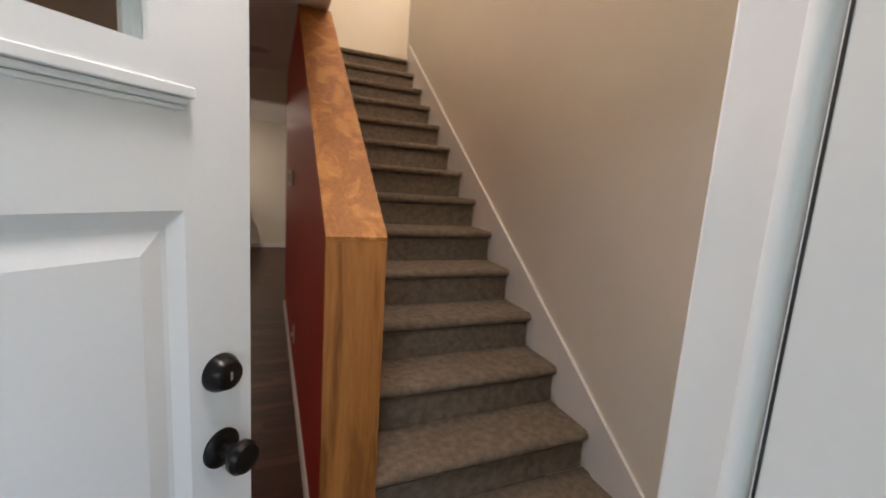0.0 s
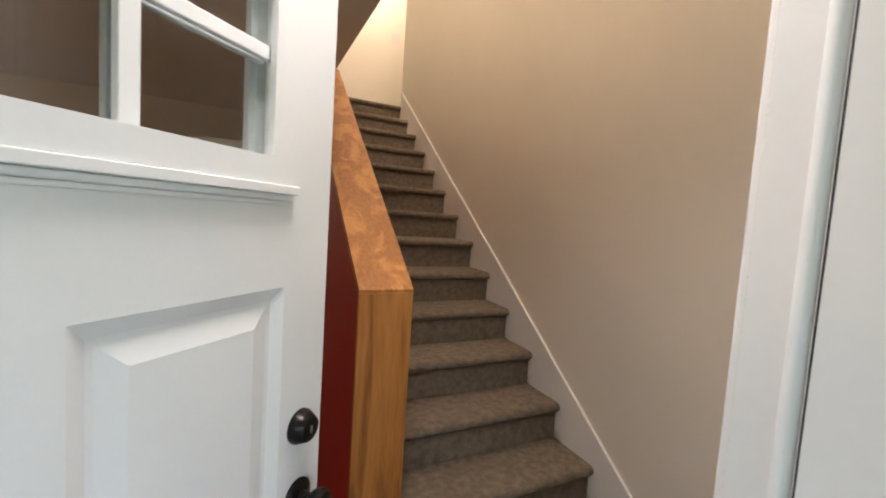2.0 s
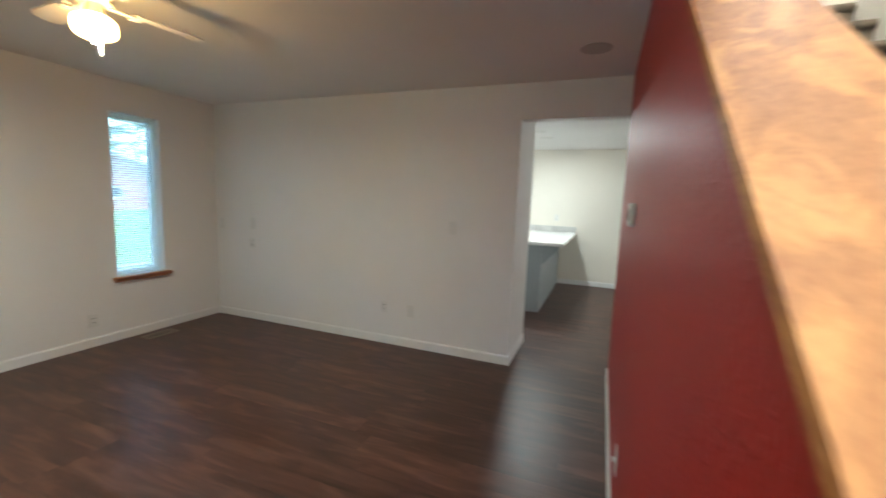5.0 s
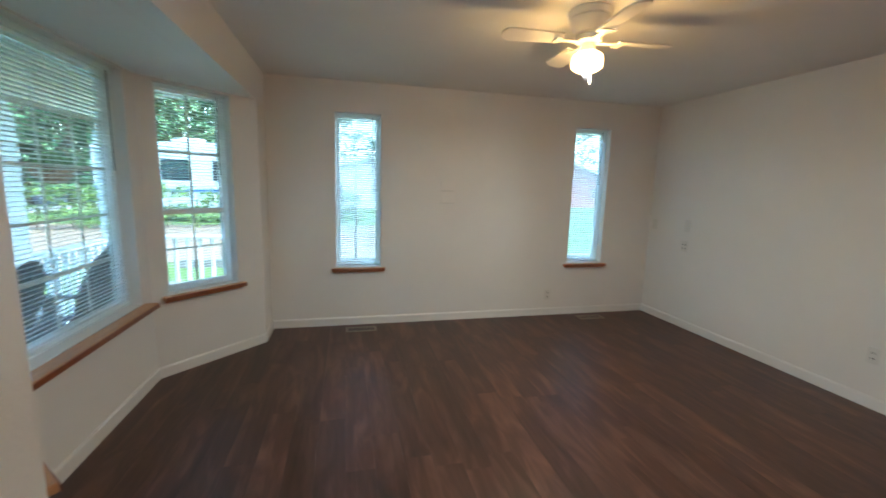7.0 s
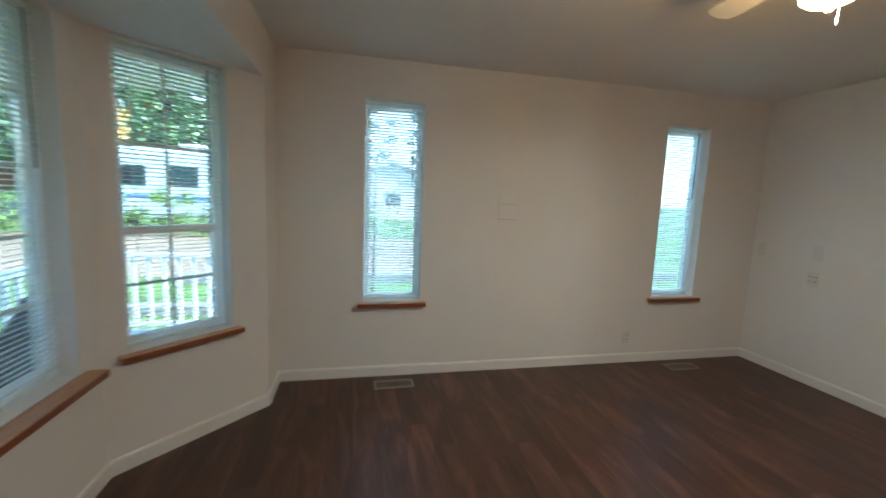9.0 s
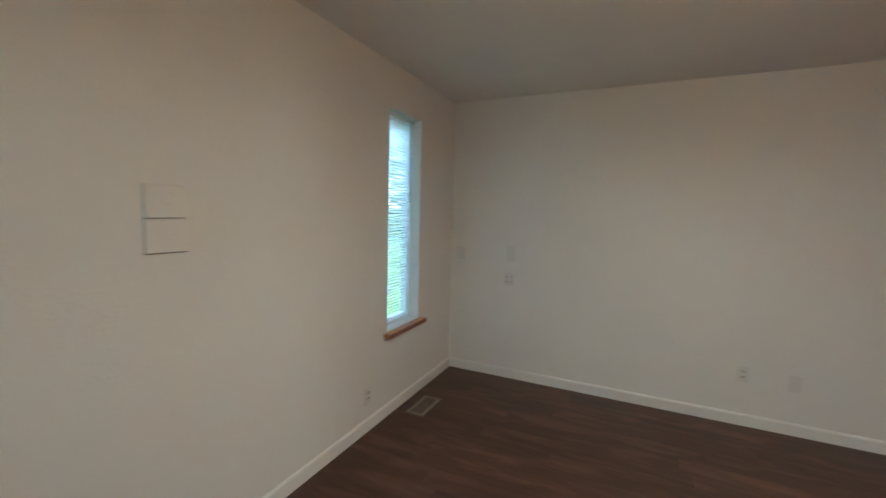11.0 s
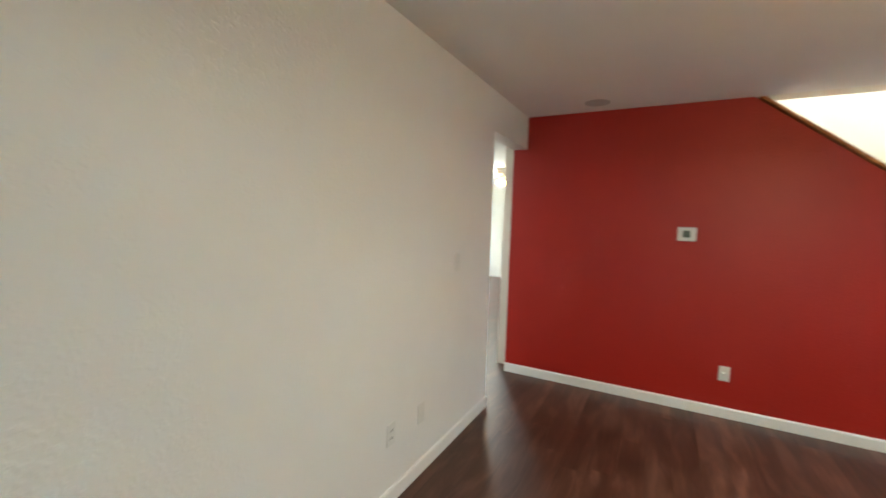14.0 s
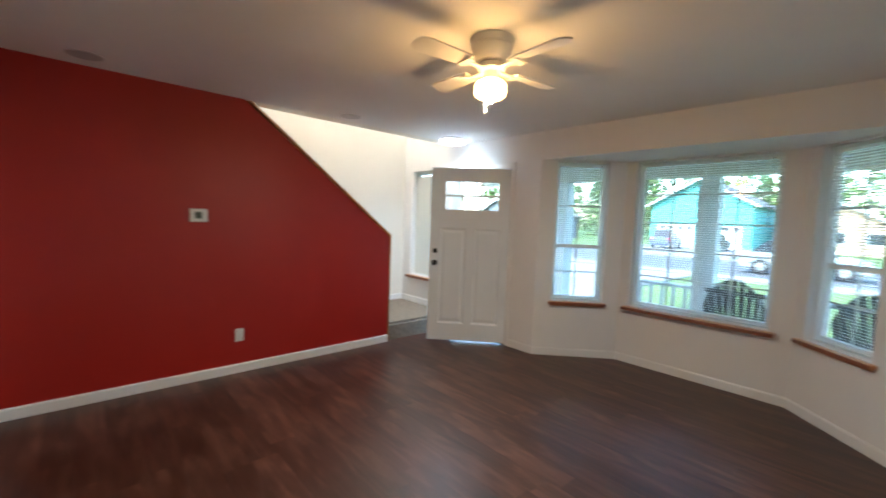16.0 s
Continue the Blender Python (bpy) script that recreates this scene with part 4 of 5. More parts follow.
def railing(p, yaw, length, label):
    ob = base("porch_railing", pose(p[0], p[1], -0.18, 0, 0, yaw), label, "railing", "porch railings")
    part("top_rail", boxes((0, length, -0.045, 0.045, 0.86, 0.90), bevel=0.006), PORCH, ob)
    part("bottom_rail", boxes((0, length, -0.03, 0.03, 0.10, 0.14)), PORCH, ob)
    n = int(length / 0.135)
    for i in range(n):
        x = (i + 0.5) * length / n
        part("baluster", boxes((x - 0.019, x + 0.019, -0.019, 0.019, 0.14, 0.86)), PORCH, ob)


for a, b in ((-5.97, -4.48), (-4.22, -2.46), (-2.20, -0.95)):
    railing((a, -2.1), 0, b - a, "white porch railing with square balusters")
railing((-6.1, -1.97), 90, 1.75, "white porch railing at the end of the porch")

CHAIR = varied("resin slat, charcoal", (0.045, 0.046, 0.050), 0.55, 0.2, 5, 60, 0.1)


def adirondack():
    ob = base("adirondack_chair", pose(-2.85, -1.30, -0.18, 0, 0, 4), "charcoal adirondack chair with a fan back on the porch", "chair", "porch chairs")
    for i in range(9):
        k = i - 4
        tops = [0.90 - 0.016 * (k + q) ** 2 for q in (-0.5, 0.0, 0.5)]
        bm = prism([(-0.018, 0), (0.018, 0), (0.027, tops[2]), (0.0, tops[1]), (-0.027, tops[0])], -0.010, 0.010, axis=1)
        part("back_slat", bm, CHAIR, ob, m=pose(k * 0.042, -0.02, 0.32, -22, 0, 0) @ pose(0, 0, 0, 0, k * 1.7, 0))
    part("back_rail", boxes((-0.24, 0.24, 0.13, 0.155, 0.66, 0.72), (-0.24, 0.24, 0.27, 0.29, 1.0, 1.04)), CHAIR, ob)
    for i in range(6):
        part("seat_slat", boxes((-0.27, 0.27, -0.56 + i * 0.09, -0.48 + i * 0.09, 0.385 - i * 0.012, 0.405 - i * 0.012)), CHAIR, ob)
    for s in (-1, 1):
        part("arm", boxes((s * 0.25, s * 0.32, -0.60, 0.14, 0.60, 0.622), bevel=0.006), CHAIR, ob)
        part("front_leg", boxes((s * 0.30, s * 0.335, -0.56, -0.47, 0, 0.60)), CHAIR, ob)
        part("rear_leg", prism([(-0.56, 0.30), (-0.56, 0.38), (0.20, 0.08), (0.28, 0.0), (0.12, 0.0)], s * 0.272, s * 0.298, axis=0), CHAIR, ob)
    return ob


ch = adirondack()
copy_thing(ch, pose(-3.85, -1.30, -0.18, 0, 0, -8))
hb = base("hanging_basket", pose(-5.05, -2.1, 1.50), "brown coco-fibre hanging basket with trailing green leaves under the porch beam", "hanging basket")
COCO = varied("coco fibre", (0.20, 0.10, 0.05), 0.95, 0.4, 6, 60, 0.5, 0.01)
part("liner", lathe([(0, -0.14), (0.10, -0.12), (0.17, -0.04), (0.19, 0.03), (0.16, 0.04), (0, 0.0)], 20), COCO, hb, smooth=True)
for k in range(3):
    a = k * 2.094
    c = bmesh.new()
    p0, p1 = Vector((0.18 * math.cos(a), 0.18 * math.sin(a), 0.03)), Vector((0, 0, 0.60))
    d = Vector((0.004, 0, 0)), Vector((0, 0.004, 0))
    vs = [c.verts.new(p + q) for p in (p0, p1) for q in (d[0], d[1], -d[0], -d[1])]
    for j in range(4):
        c.faces.new((vs[j], vs[(j + 1) % 4], vs[4 + (j + 1) % 4], vs[4 + j]))
    part("chain", c, BLACK, hb)

# ---- back deck ----
tagged(part("deck_back", boxes((2.5, 10.5, 8.56, 12.4, -0.25, -0.19)), varied("deck, pale", (0.50, 0.50, 0.50), 0.7, 0.1, 2, 40, 0.2)), "pale wooden back deck", "deck", kind="structure")
FENCE = wood("cedar fence, new", (0.30, 0.12, 0.03), (0.42, 0.19, 0.06), (0.50, 0.26, 0.10), 0.6, 2, 8, 4, 0.2, per_thing=0.12)
fence = base("wooden_fence", pose(3.0, 12.2, -0.06), "new cedar board fence behind the deck", "fence")
for i in range(44):
    part("board", boxes((i * 0.145, i * 0.145 + 0.138, 0, 0.018, -0.12, 1.22)), FENCE, fence)
part("rail", boxes((0, 6.38, -0.04, -0.001, 0.80, 0.89)), FENCE, fence)
part("top_cap", boxes((0, 6.38, -0.03, 0.05, 1.221, 1.25)), FENCE, fence)

# ---- street and distance ----
ASPH = varied("asphalt", (0.085, 0.088, 0.092), 0.85, 0.2, 0.8, 40, 0.4, 0.004)
CONC = varied("concrete", (0.22, 0.215, 0.205), 0.8, 0.12, 0.6, 30, 0.3, 0.003)
tagged(part("road", boxes((-120, 120, -27, -17, -0.60, -0.535)), ASPH), "grey asphalt street", "road", kind="structure")
tagged(part("pavement", boxes((-120, 120, -17, -15.4, -0.60, -0.47), (-120, 120, -28.6, -27, -0.60, -0.47)), CONC), "pale concrete pavement", "pavement", kind="structure")
tagged(part("driveway", boxes((3.5, 14, -50, -28.6, -0.60, -0.50), (1.6, 7.0, -15.4, -3.0, -0.60, -0.50)), CONC), "pale concrete driveways", "driveway", kind="structure")
GRAVEL = varied("dry soil, tan", (0.20, 0.15, 0.10), 0.95, 0.25, 0.7, 20, 0.5, 0.02)
tagged(part("ground_patch", boxes((-20, -11, -13, 3, -0.56, -0.535)), GRAVEL), "tan patch of dry soil", "ground", kind="structure")
tagged(part("garden_edge", boxes((-8.3, -8.0, -3, 9, -0.56, -0.40), (-10.6, -10.3, -3, 9, -0.56, -0.36)), CONC), "pale concrete garden edging", "edging", kind="structure")


def siding(color):
    return varied("lap siding " + str(color), color, 0.7, 0.08, 0.5, 20, 0.2)


def house(x, y, w, d, h, roof, body, yaw, label, doors=0):
    ob = base("house", pose(x, y, -0.55, 0, 0, yaw), label, "house", "houses across the street")
    m = siding(body)
    wl = part("wall", boxes((0, w, -d, 0, 0, h)), m, ob)
    part("gable", prism([(0, h), (w, h), (w / 2, h + roof)], -d, -0.001, axis=1), m, ob)
    rf = varied("roof shingle", (0.10, 0.095, 0.09), 0.9, 0.2, 2, 30, 0.4, 0.01)
    k = roof / (w / 2)
    bm = prism([(-0.5, h - 0.5 * k), (w / 2, h + roof), (w + 0.5, h - 0.5 * k), (w + 0.5, h - 0.5 * k + 0.18), (w / 2, h + roof + 0.18), (-0.5, h - 0.5 * k + 0.18)], -d - 0.4, 0.5, axis=1)
    part("roof", bm, rf, ob)
    part("fascia", prism([(-0.55, h - 0.55 * k - 0.1), (w / 2, h + roof - 0.1), (w + 0.55, h - 0.55 * k - 0.1), (w + 0.55, h - 0.55 * k + 0.15), (w / 2, h + roof + 0.15), (-0.55, h - 0.55 * k + 0.15)], 0.501, 0.56, axis=1), PORCH, ob)
    glz = varied("dark glazing", (0.03, 0.035, 0.04), 0.1, 0.1)
    if doors:
        for i in range(doors):
            x0 = 0.8 + i * (w - 1.0) / doors
            ww = (w - 1.0) / doors - 0.6
            g = part("garage_door", boxes(*[(x0, x0 + ww, 0.002, 0.05, z + 0.02, z + 0.56) for z in (0.05, 0.63, 1.21, 1.79)]), PORCH, ob)
            for q in range(4):
                part("window_pane", boxes((x0 + ww * (q + 0.2) / 4, x0 + ww * (q + 0.8) / 4, 0.051, 0.06, 1.92, 2.25)), glz, g)
    else:
        for i in range(3):
            x0 = w * (i + 0.5) / 3 - 0.7
            win = part("window", boxes((x0, x0 + 1.4, 0.002, 0.06, 1.0, 2.2)), PORCH, ob)
            part("pane", boxes((x0 + 0.1, x0 + 1.3, 0.061, 0.07, 1.1, 2.1)), glz, win)
    return ob


house(5.2, -45, 9.4, 12, 4.6, 2.6, (0.10, 0.36, 0.33), 0, "teal lap-sided house with white garage doors", 2)
bpy.context.view_layer.update()
house(-4.4, -51, 8, 8, 2.8, 2.2, (0.42, 0.30, 0.20), 0, "tan house with a dark roof beside the teal one")
house(30, -42, 14, 9, 3.0, 2.4, (0.13, 0.14, 0.16), -20, "slate grey house with white windows")
house(-42, 31, 13, 9, 3.0, 2.2, (0.45, 0.16, 0.12), -90, "low brick-red house across the lawn")
house(-34, 9, 11, 8, 2.7, 1.8, (0.55, 0.52, 0.50), -84, "pale low house beyond the hedge")


def car(x, y, yaw, body, label, tall=0.0):
    ob = base("car", pose(x, y, -0.53, 0, 0, yaw), label, "car", "parked cars")
    paint = varied("car paint " + str(body), body, 0.25, 0.05, 1, 20, 0.0, metal=0.4)
    gl = bpy.data.materials.get("car glazing") or varied("car glazing", (0.03, 0.035, 0.04), 0.08, 0.1)
    t = tall
    prof = [(-2.2, 0.30), (-2.25, 0.62), (-2.15, 0.85 + t * 0.4), (-1.2, 0.95 + t * 0.4), (1.5, 1.0 + t * 0.4), (2.1, 0.95 + t * 0.5), (2.22, 0.6), (2.2, 0.30)]
    b = prism(prof, -0.88, 0.88, axis=1)
    bmesh.ops.bevel(b, geom=list(b.edges), offset=0.06, segments=2, affect="EDGES")
    part("body", b, paint, ob, smooth=True)
    prof = [(-1.25, 0.94 + t * 0.4), (-0.6, 1.42 + t), (1.1 + t, 1.46 + t), (1.75 + t * 0.4, 0.98 + t * 0.4)]
    b = prism(prof, -0.76, 0.76, axis=1)
    bmesh.ops.bevel(b, geom=list(b.edges), offset=0.05, segments=2, affect="EDGES")
    part("cabin", b, gl, ob, smooth=True)
    part("roof_panel", boxes((-0.5, 1.0 + t, -0.68, 0.68, 1.44 + t, 1.49 + t), bevel=0.02), paint, ob)
    for wx in (-1.4, 1.4):
        for s in (-1, 1):
            wh = part("wheel", lathe([(0, -0.11), (0.33, -0.11), (0.35, -0.05), (0.35, 0.05), (0.33, 0.11), (0, 0.11)], 24, axis=1), DARK, ob, m=pose(wx, s * 0.80, 0.35), smooth=True)
            part("rim", lathe([(0, 0.0), (0.2, 0.0), (0.2, 0.012), (0, 0.02)], 16, axis=1), STEEL, wh, m=pose(0, s * 0.112 - (0.02 if s < 0 else 0), 0))
    red_l = bpy.data.materials.get("tail lamp") or mat("tail lamp", (0.5, 0.01, 0.02), 0.2)
    for s in (-1, 1):
        part("tail_lamp", boxes((2.16, 2.24, s * 0.62, s * 0.84, 0.72 + t * 0.4, 0.90 + t * 0.4), bevel=0.01), red_l, ob)


car(10.6, -38.5, 95, (0.08, 0.10, 0.15), "dark blue suv parked on the driveway", 0.3)
car(7.0, -39.5, 90, (0.05, 0.06, 0.07), "black car parked on the driveway", 0.1)
car(-1.2, -20.6, 8, (0.42, 0.46, 0.50), "silver hatchback parked in the street", 0.1)
car(-7.6, -21.0, 4, (0.50, 0.52, 0.55), "pale silver sedan parked in the street", 0.0)
car(-12.6, -33.0, 60, (0.45, 0.02, 0.03), "red car parked across the street", 0.0)


def motorhome():
    ob = base("motorhome", pose(-22.5, -6.6, -0.5, 0, 0, 75), "white motorhome with dark windows parked behind the hedge", "motorhome")
    b = boxes((-4.0, 4.0, -1.2, 1.2, 0.5, 3.6))
    bmesh.ops.bevel(b, geom=list(b.edges), offset=0.18, segments=3, affect="EDGES")
    part("body", b, PORCH, ob, smooth=True)
    gl = bpy.data.materials["car glazing"]
    for x0, x1 in ((-3.2, -1.6), (-0.6, 0.8), (1.8, 3.2)):
        for s in (-1, 1):
            part("window", boxes((x0, x1, s * 1.201, s * 1.22, 1.9, 2.8)), gl, ob)
    part("stripe", boxes((-3.8, 3.8, -1.215, -1.201, 1.35, 1.5)), varied("stripe, blue", (0.08, 0.16, 0.34), 0.4), ob)
    part("roof_unit", boxes((-0.6, 0.6, -0.4, 0.4, 3.601, 3.85), bevel=0.06), PORCH, ob)
    for x in (-2.6, 2.4):
        for s in (-1, 1):
            part("wheel", lathe([(0, -0.12), (0.42, -0.12), (0.42, 0.12), (0, 0.12)], 20, axis=1), DARK, ob, m=pose(x, s * 1.05, 0.42))


motorhome()


# ---- plants ----
def leaf_material(name, color):
    m = mat(name, color, 0.7)
    g = node(m, "ShaderNodeNewGeometry")
    c = ramp(m, g.outputs["Random Per Island"], [(0.0, tuple(q * 0.45 for q in color)), (1.0, tuple(min(1, q * 1.7) for q in color))])
    link(m, c, m.node_tree.nodes["Principled BSDF"].inputs["Base Color"])
    return m


LEAF = leaf_material("leaves, spring green", (0.12, 0.19, 0.045))
NEEDLE = leaf_material("needles, dark green", (0.085, 0.15, 0.065))
BARK = varied("bark", (0.10, 0.075, 0.055), 0.9, 0.3, 3, 20, 0.8, 0.02)


def leaves(rnd, centres, n, size):
    verts, faces = [], []
    for (c, r) in centres:
        for _ in range(n):
            d = Vector((rnd.gauss(0, 1), rnd.gauss(0, 1), rnd.gauss(0, 1))).normalized() * r * rnd.uniform(0.55, 1.05)
            p = Vector(c) + Vector((d.x, d.y, d.z * 0.75))
            a = Vector((rnd.gauss(0, 1), rnd.gauss(0, 1), rnd.gauss(0, 1))).normalized()
            b = a.cross(Vector((rnd.gauss(0, 1), rnd.gauss(0, 1), rnd.gauss(0, 1)))).normalized()
            s = size * rnd.uniform(0.6, 1.3)
            i = len(verts)
            verts += [p - a * s, p + b * s * 0.5, p + a * s, p - b * s * 0.5]
            faces.append((i, i + 1, i + 2, i + 3))
    me = bpy.data.meshes.new("crown")
    me.from_pydata([tuple(v) for v in verts], [], faces)
    return me


def limb(bm, a, b, r0, r1, k=7):
    a, b = Vector(a), Vector(b)
    q = (b - a).to_track_quat("Z", "Y")
    lo = [bm.verts.new(a + q @ Vector((r0 * math.cos(t), r0 * math.sin(t), 0))) for t in [2 * math.pi * i / k for i in range(k)]]
    hi = [bm.verts.new(b + q @ Vector((r1 * math.cos(t), r1 * math.sin(t), 0))) for t in [2 * math.pi * i / k for i in range(k)]]
    for i in range(k):
        bm.faces.new((lo[i], lo[(i + 1) % k], hi[(i + 1) % k], hi[i]))
    bm.faces.new(hi)


def tree(name, kind, h, seed, label):
    rnd = random.Random(seed)
    ob = base(name, pose(0, 0, 0), label, "tree", "trees")
    bm = bmesh.new()
    centres = []
    if kind == "round":
        limb(bm, (0, 0, 0), (0, 0, h * 0.45), 0.03 * h, 0.018 * h)
        for i in range(9):
            a = i * 2.4 + rnd.uniform(-0.4, 0.4)
            z0 = h * rnd.uniform(0.28, 0.45)
            r = h * rnd.uniform(0.16, 0.30)
            e = (r * math.cos(a), r * math.sin(a), h * rnd.uniform(0.5, 0.85))
            limb(bm, (0, 0, z0), e, 0.010 * h, 0.003 * h, 5)
            centres.append((e, h * rnd.uniform(0.11, 0.17)))
            centres.append(((e[0] * 1.3, e[1] * 1.3, e[2] - 0.08 * h), h * 0.09))
        me = leaves(rnd, centres, 160, h * 0.022)
        me.materials.append(LEAF)
    else:
        limb(bm, (0, 0, 0), (0, 0, h * 0.97), 0.018 * h, 0.002 * h)
        n = 26
        for i in range(n):
            z = h * (0.12 + 0.84 * i / n)
            r = h * 0.19 * (1 - i / n) + 0.15
            for j in range(4):
                a = rnd.uniform(0, 6.28)
                rr = r * rnd.uniform(0.45, 1.0)
                e = (rr * math.cos(a), rr * math.sin(a), z - rr * 0.25)
                limb(bm, (0, 0, z), e, 0.004 * h, 0.001 * h, 4)
                centres.append((e, rr * 0.45 + 0.12))
        me = leaves(rnd, centres, 26, h * 0.020)
        me.materials.append(NEEDLE)
    part("trunk", bm, BARK, ob)
    cr = new("crown", me)
    cr.parent = ob
    return ob


rnd = random.Random(11)
round_tree = tree("broadleaf_tree", "round", 8.0, 3, "broadleaf tree in fresh green leaf beyond the lawn")
fir = tree("fir_tree", "fir", 16.0, 5, "tall dark green fir tree beyond the houses")
round_tree.matrix_basis = pose(-17.5, -16.0, -0.55)
fir.matrix_basis = pose(-34, -14, -0.55)
for x, y in ((-19, -20), (25, -33), (34, -30), (2.5, 17.5), (6.5, 18.5), (-26, -23), (-9, -62), (-15, -60), (22, -60)):
    copy_thing(round_tree, pose(x, y, -0.55, 0, 0, rnd.uniform(0, 360)))
for i in range(26):
    a = radians(-172 + i * 3.3) if i < 14 else radians(-118 + (i - 14) * 6)
    r = rnd.uniform(38, 50) if i < 14 else rnd.uniform(80, 100)
    copy_thing(fir, pose(r * math.cos(a), r * math.sin(a), -0.55, 0, 0, rnd.uniform(0, 360)))
for x, y in ((4.5, 24), (9, 22), (0, 26), (13, 27)):
    copy_thing(fir, pose(x, y, -0.55, 0, 0, rnd.uniform(0, 360)))


def hedge(x, y, length, yaw, h):
    ob = base("hedge", pose(x, y, -0.55, 0, 0, yaw), "clipped green hedge along the lawn", "hedge")
    r2 = random.Random(8)
    cs = [((r2.uniform(0, length), r2.uniform(-0.35, 0.35), r2.uniform(0.2, h - 0.2)), 0.35) for _ in range(int(length * h * 4))]
    me = leaves(r2, cs, 40, 0.09)
    me.materials.append(LEAF)
    me.name = "foliage"
    o = new("foliage", me)
    o.parent = ob
    bm = bmesh.new()
    for i in range(int(length)):
        limb(bm, (i + 0.4, 0, 0), (i + 0.5, 0.05, h * 0.8), 0.04, 0.01, 5)
    part("stems", bm, BARK, ob)
    return ob


hedge(-16.8, -14.5, 16, 104, 1.9)


def sapling(x, y, label):
    ob = base("sapling", pose(x, y, -0.55), label, "young tree")
    r2 = random.Random(21)
    bm = bmesh.new()
    limb(bm, (0, 0, 0), (0.05, 0.02, 2.4), 0.035, 0.012, 6)
    cs = []
    for i in range(12):
        z = 0.7 + i * 0.13
        a = i * 2.1
        e = (0.45 * math.cos(a), 0.45 * math.sin(a), z + 0.55)
        limb(bm, (0.02, 0, z), e, 0.012, 0.004, 4)
        cs.append((e, 0.16))
    part("trunk", bm, BARK, ob)
    me = leaves(r2, cs, 14, 0.035)
    me.materials.append(LEAF)
    o = new("crown", me)
    o.parent = ob


def woods(x0, x1, y, h, seed, label):
    """A far belt of trees with an uneven skyline, as one mass."""
    r2 = random.Random(seed)
    cs = []
    n = int((x1 - x0) / 2.2)
    for i in range(n):
        x = x0 + (x1 - x0) * (i + r2.uniform(-0.4, 0.4)) / n
        top = h * r2.uniform(0.6, 1.1)
        yy = y + r2.uniform(-5, 5)
        for k in range(6):
            f = (k + 0.5) / 6
            rr = 2.3 * (1.15 - f)
            cs.append(((x + r2.uniform(-0.6, 0.6), yy, -0.5 + top * f), rr))
    me = leaves(r2, cs, 34, 0.42)
    me.name = "woods"
    me.materials.append(NEEDLE if seed % 2 else LEAF)
    ob = new("woods", me)
    return tagged(ob, label, "trees", kind="stuff")


woods(-80, 70, -78, 23, 31, "dark far belt of fir woods behind the street")
woods(-70, 60, -68, 13, 32, "fresh green belt of broadleaf woods behind the street")
w3 = woods(-50, 50, 0, 19, 33, "dark fir woods beyond the lawn")
w3.matrix_world = pose(-58, 0, 0, 0, 0, 90)
w4 = woods(-30, 40, 34, 10, 34, "green broadleaf woods beyond the back fence")


basket_leaves = leaves(random.Random(5), [((0, 0, 0.10), 0.14), ((0.10, 0.05, 0.06), 0.12), ((-0.10, -0.04, 0.07), 0.12)], 60, 0.035)
basket_leaves.materials.append(LEAF)
foliage = new("foliage", basket_leaves)
foliage.parent = hb
sapling(-8.6, 0.9, "young tree with few leaves beside the edging")
sapling(-9.4, 5.4, "young bare tree on the lawn")


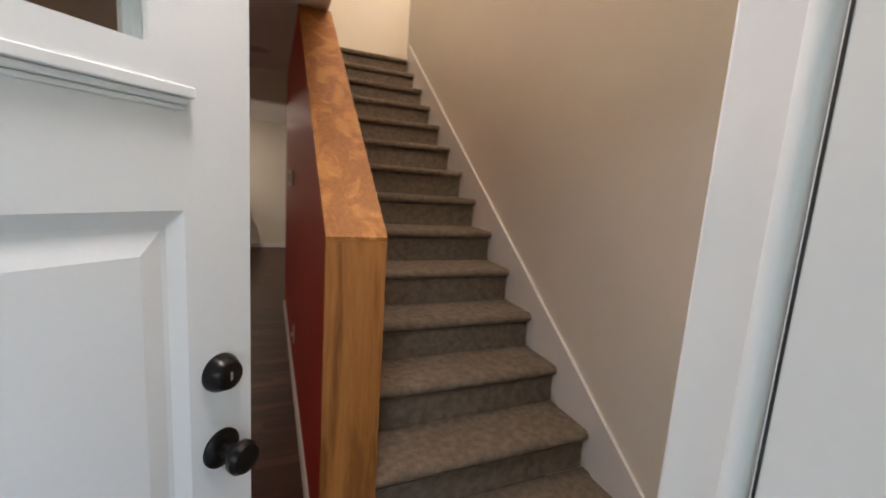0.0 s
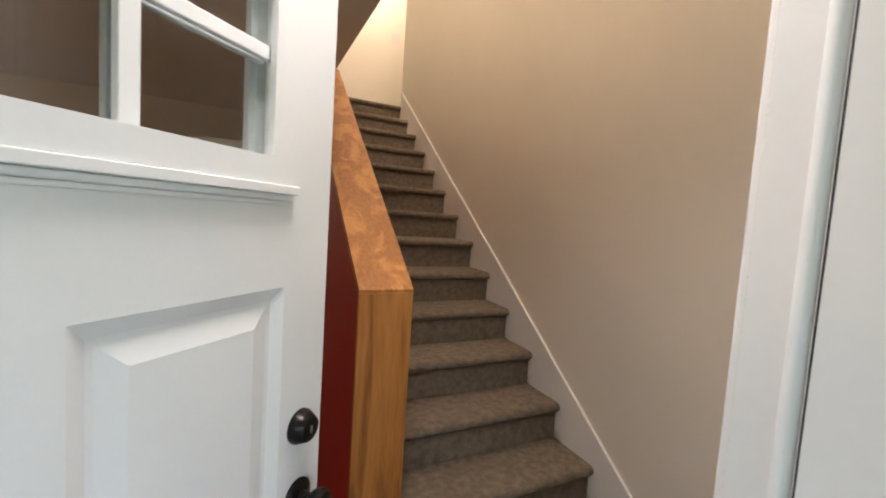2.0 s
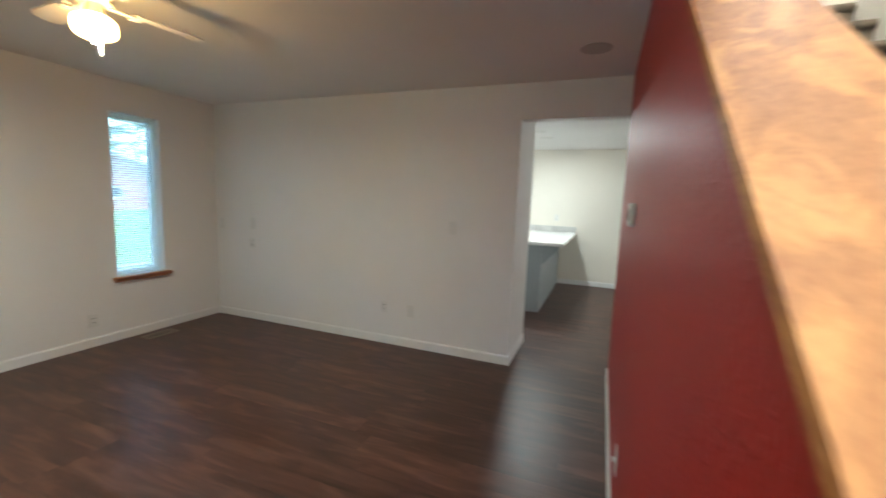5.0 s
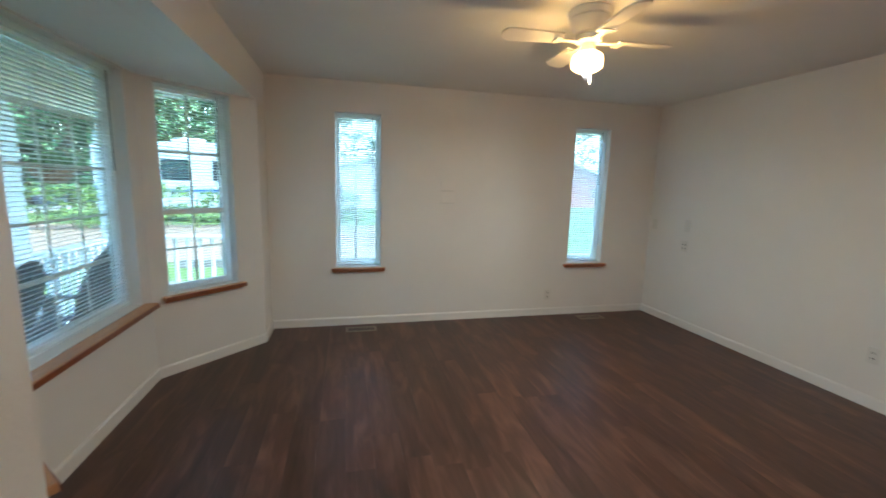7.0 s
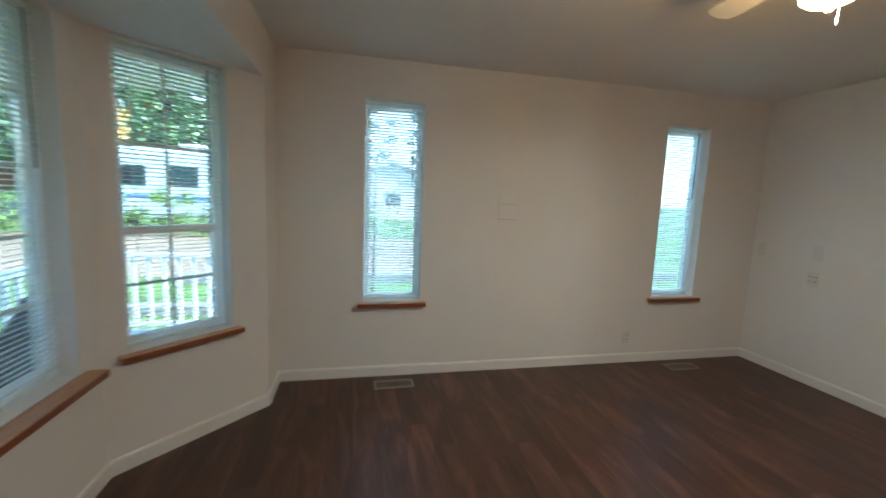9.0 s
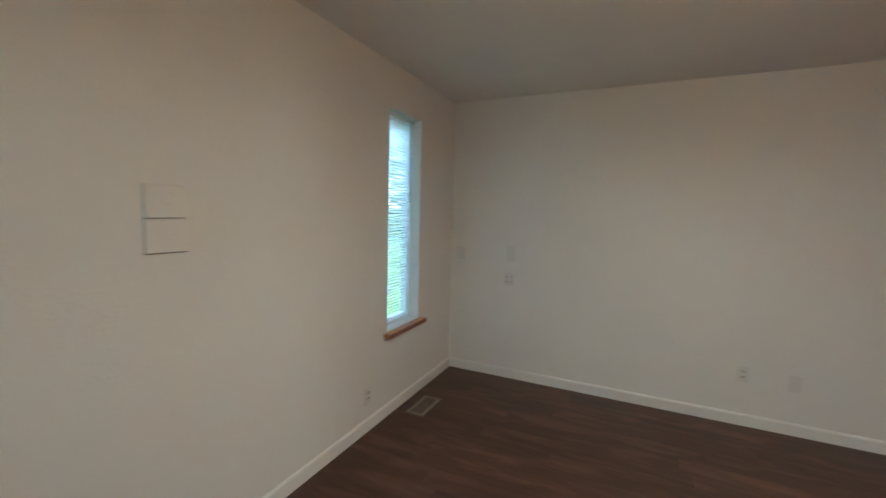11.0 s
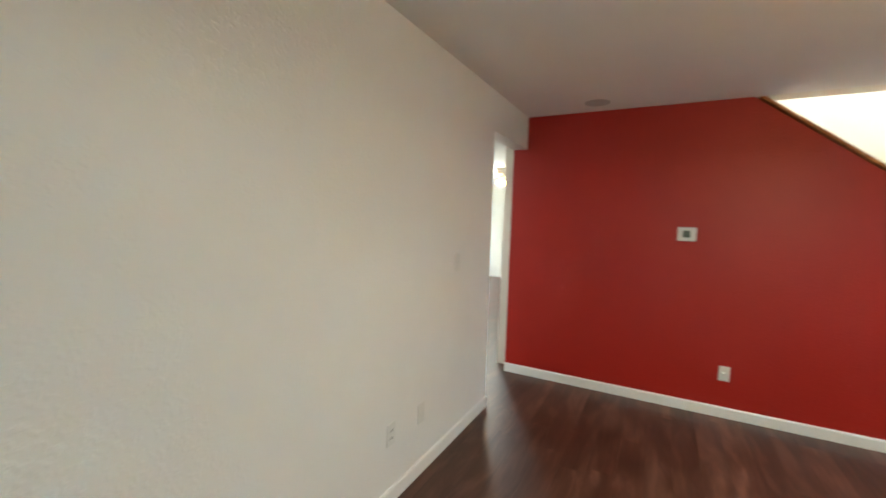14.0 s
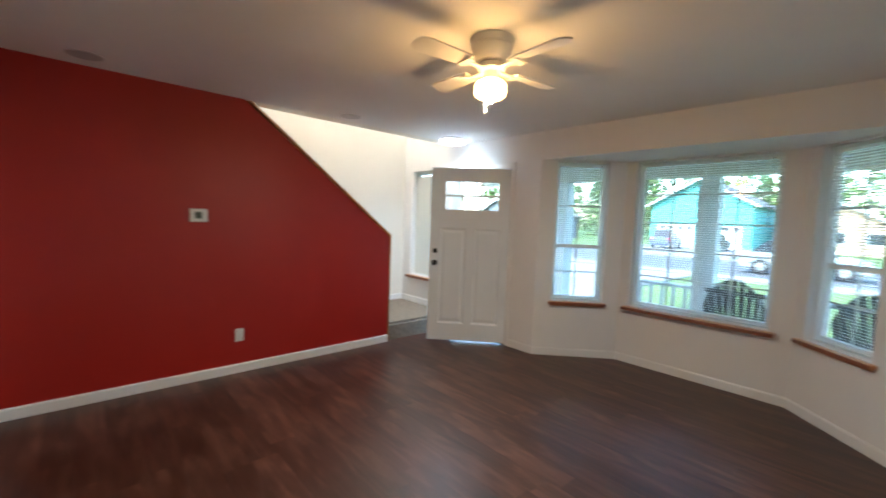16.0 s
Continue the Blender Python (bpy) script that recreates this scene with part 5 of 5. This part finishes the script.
# ---- floor planks ----
def planks():
    pw, pl = 0.152, 1.22
    rnd = random.Random(4)
    meshes = {}

    def plank(x0, x1, y0, y1):
        key = (round(x1 - x0, 3), round(y1 - y0, 3))
        if key not in meshes:
            bm = bmesh.new()
            g = 0.00015
            a = [bm.verts.new((x, y, -0.0006 - (0.0002 if k else 0))) for k in (0, 1) for x, y in
                 (((g + 0.0006, g + 0.0006), (key[0] - g - 0.0006, g + 0.0006), (key[0] - g - 0.0006, key[1] - g - 0.0006), (g + 0.0006, key[1] - g - 0.0006)) if not k else
                  ((g, g), (key[0] - g, g), (key[0] - g, key[1] - g), (g, key[1] - g)))]
            lo = [bm.verts.new((v.co.x, v.co.y, -0.0115)) for v in a[4:]]
            bm.faces.new(a[:4])
            for k in range(4):
                bm.faces.new((a[4 + k], a[4 + (k + 1) % 4], a[(k + 1) % 4], a[k]))
                bm.faces.new((lo[k], lo[(k + 1) % 4], a[4 + (k + 1) % 4], a[4 + k]))
            me = bpy.data.meshes.new("plank")
            bm.to_mesh(me)
            bm.free()
            me.materials.append(FLOORM)
            meshes[key] = me
        ob = new("plank", meshes[key])
        ob.parent = floor_ob
        ob.location = (x0, y0, 0)
    y, row = -0.66, 0
    while y < 5.0:
        y1 = y + pw
        x_lo, x_hi = W, 0.03
        if y <= -0.06:
            x_lo, x_hi = -3.995 - y1, -1.285 + y1 * 1.04
        if y > D - 0.01:
            x_lo = -0.83
        x = x_lo - rnd.uniform(0, 0.9)
        while x < x_hi:
            a, b = max(x, x_lo), min(x + pl, x_hi)
            if b - a > 0.01:
                plank(a, b, y, y1)
            x += pl
        y, row = y1, row + 1
    y0 = y
    bm = bmesh.new()
    while y < 9.2:
        x = W - rnd.uniform(0, 1.2)
        while x < 6.5:
            box(bm, max(x, W) + 0.001, min(x + pl, 6.5) - 0.001, y + 0.001, y + pw - 0.001, -0.0115, -0.0006)
            x += pl
        y += pw
    ob = part("plank_field", bm, FLOORM, floor_ob)
    tagged(ob, kind="stuff")
    bm = bmesh.new()
    yy = 4.385
    while yy < y0:
        y1 = min(yy + pw, y0)
        x = 0.03 + rnd.uniform(0, 0.3)
        box(bm, 0.031, 6.5, yy + 0.001, y1 - 0.001, -0.0115, -0.0006)
        yy = y1
    tagged(part("plank_field", bm, FLOORM, floor_ob), kind="stuff")


planks()
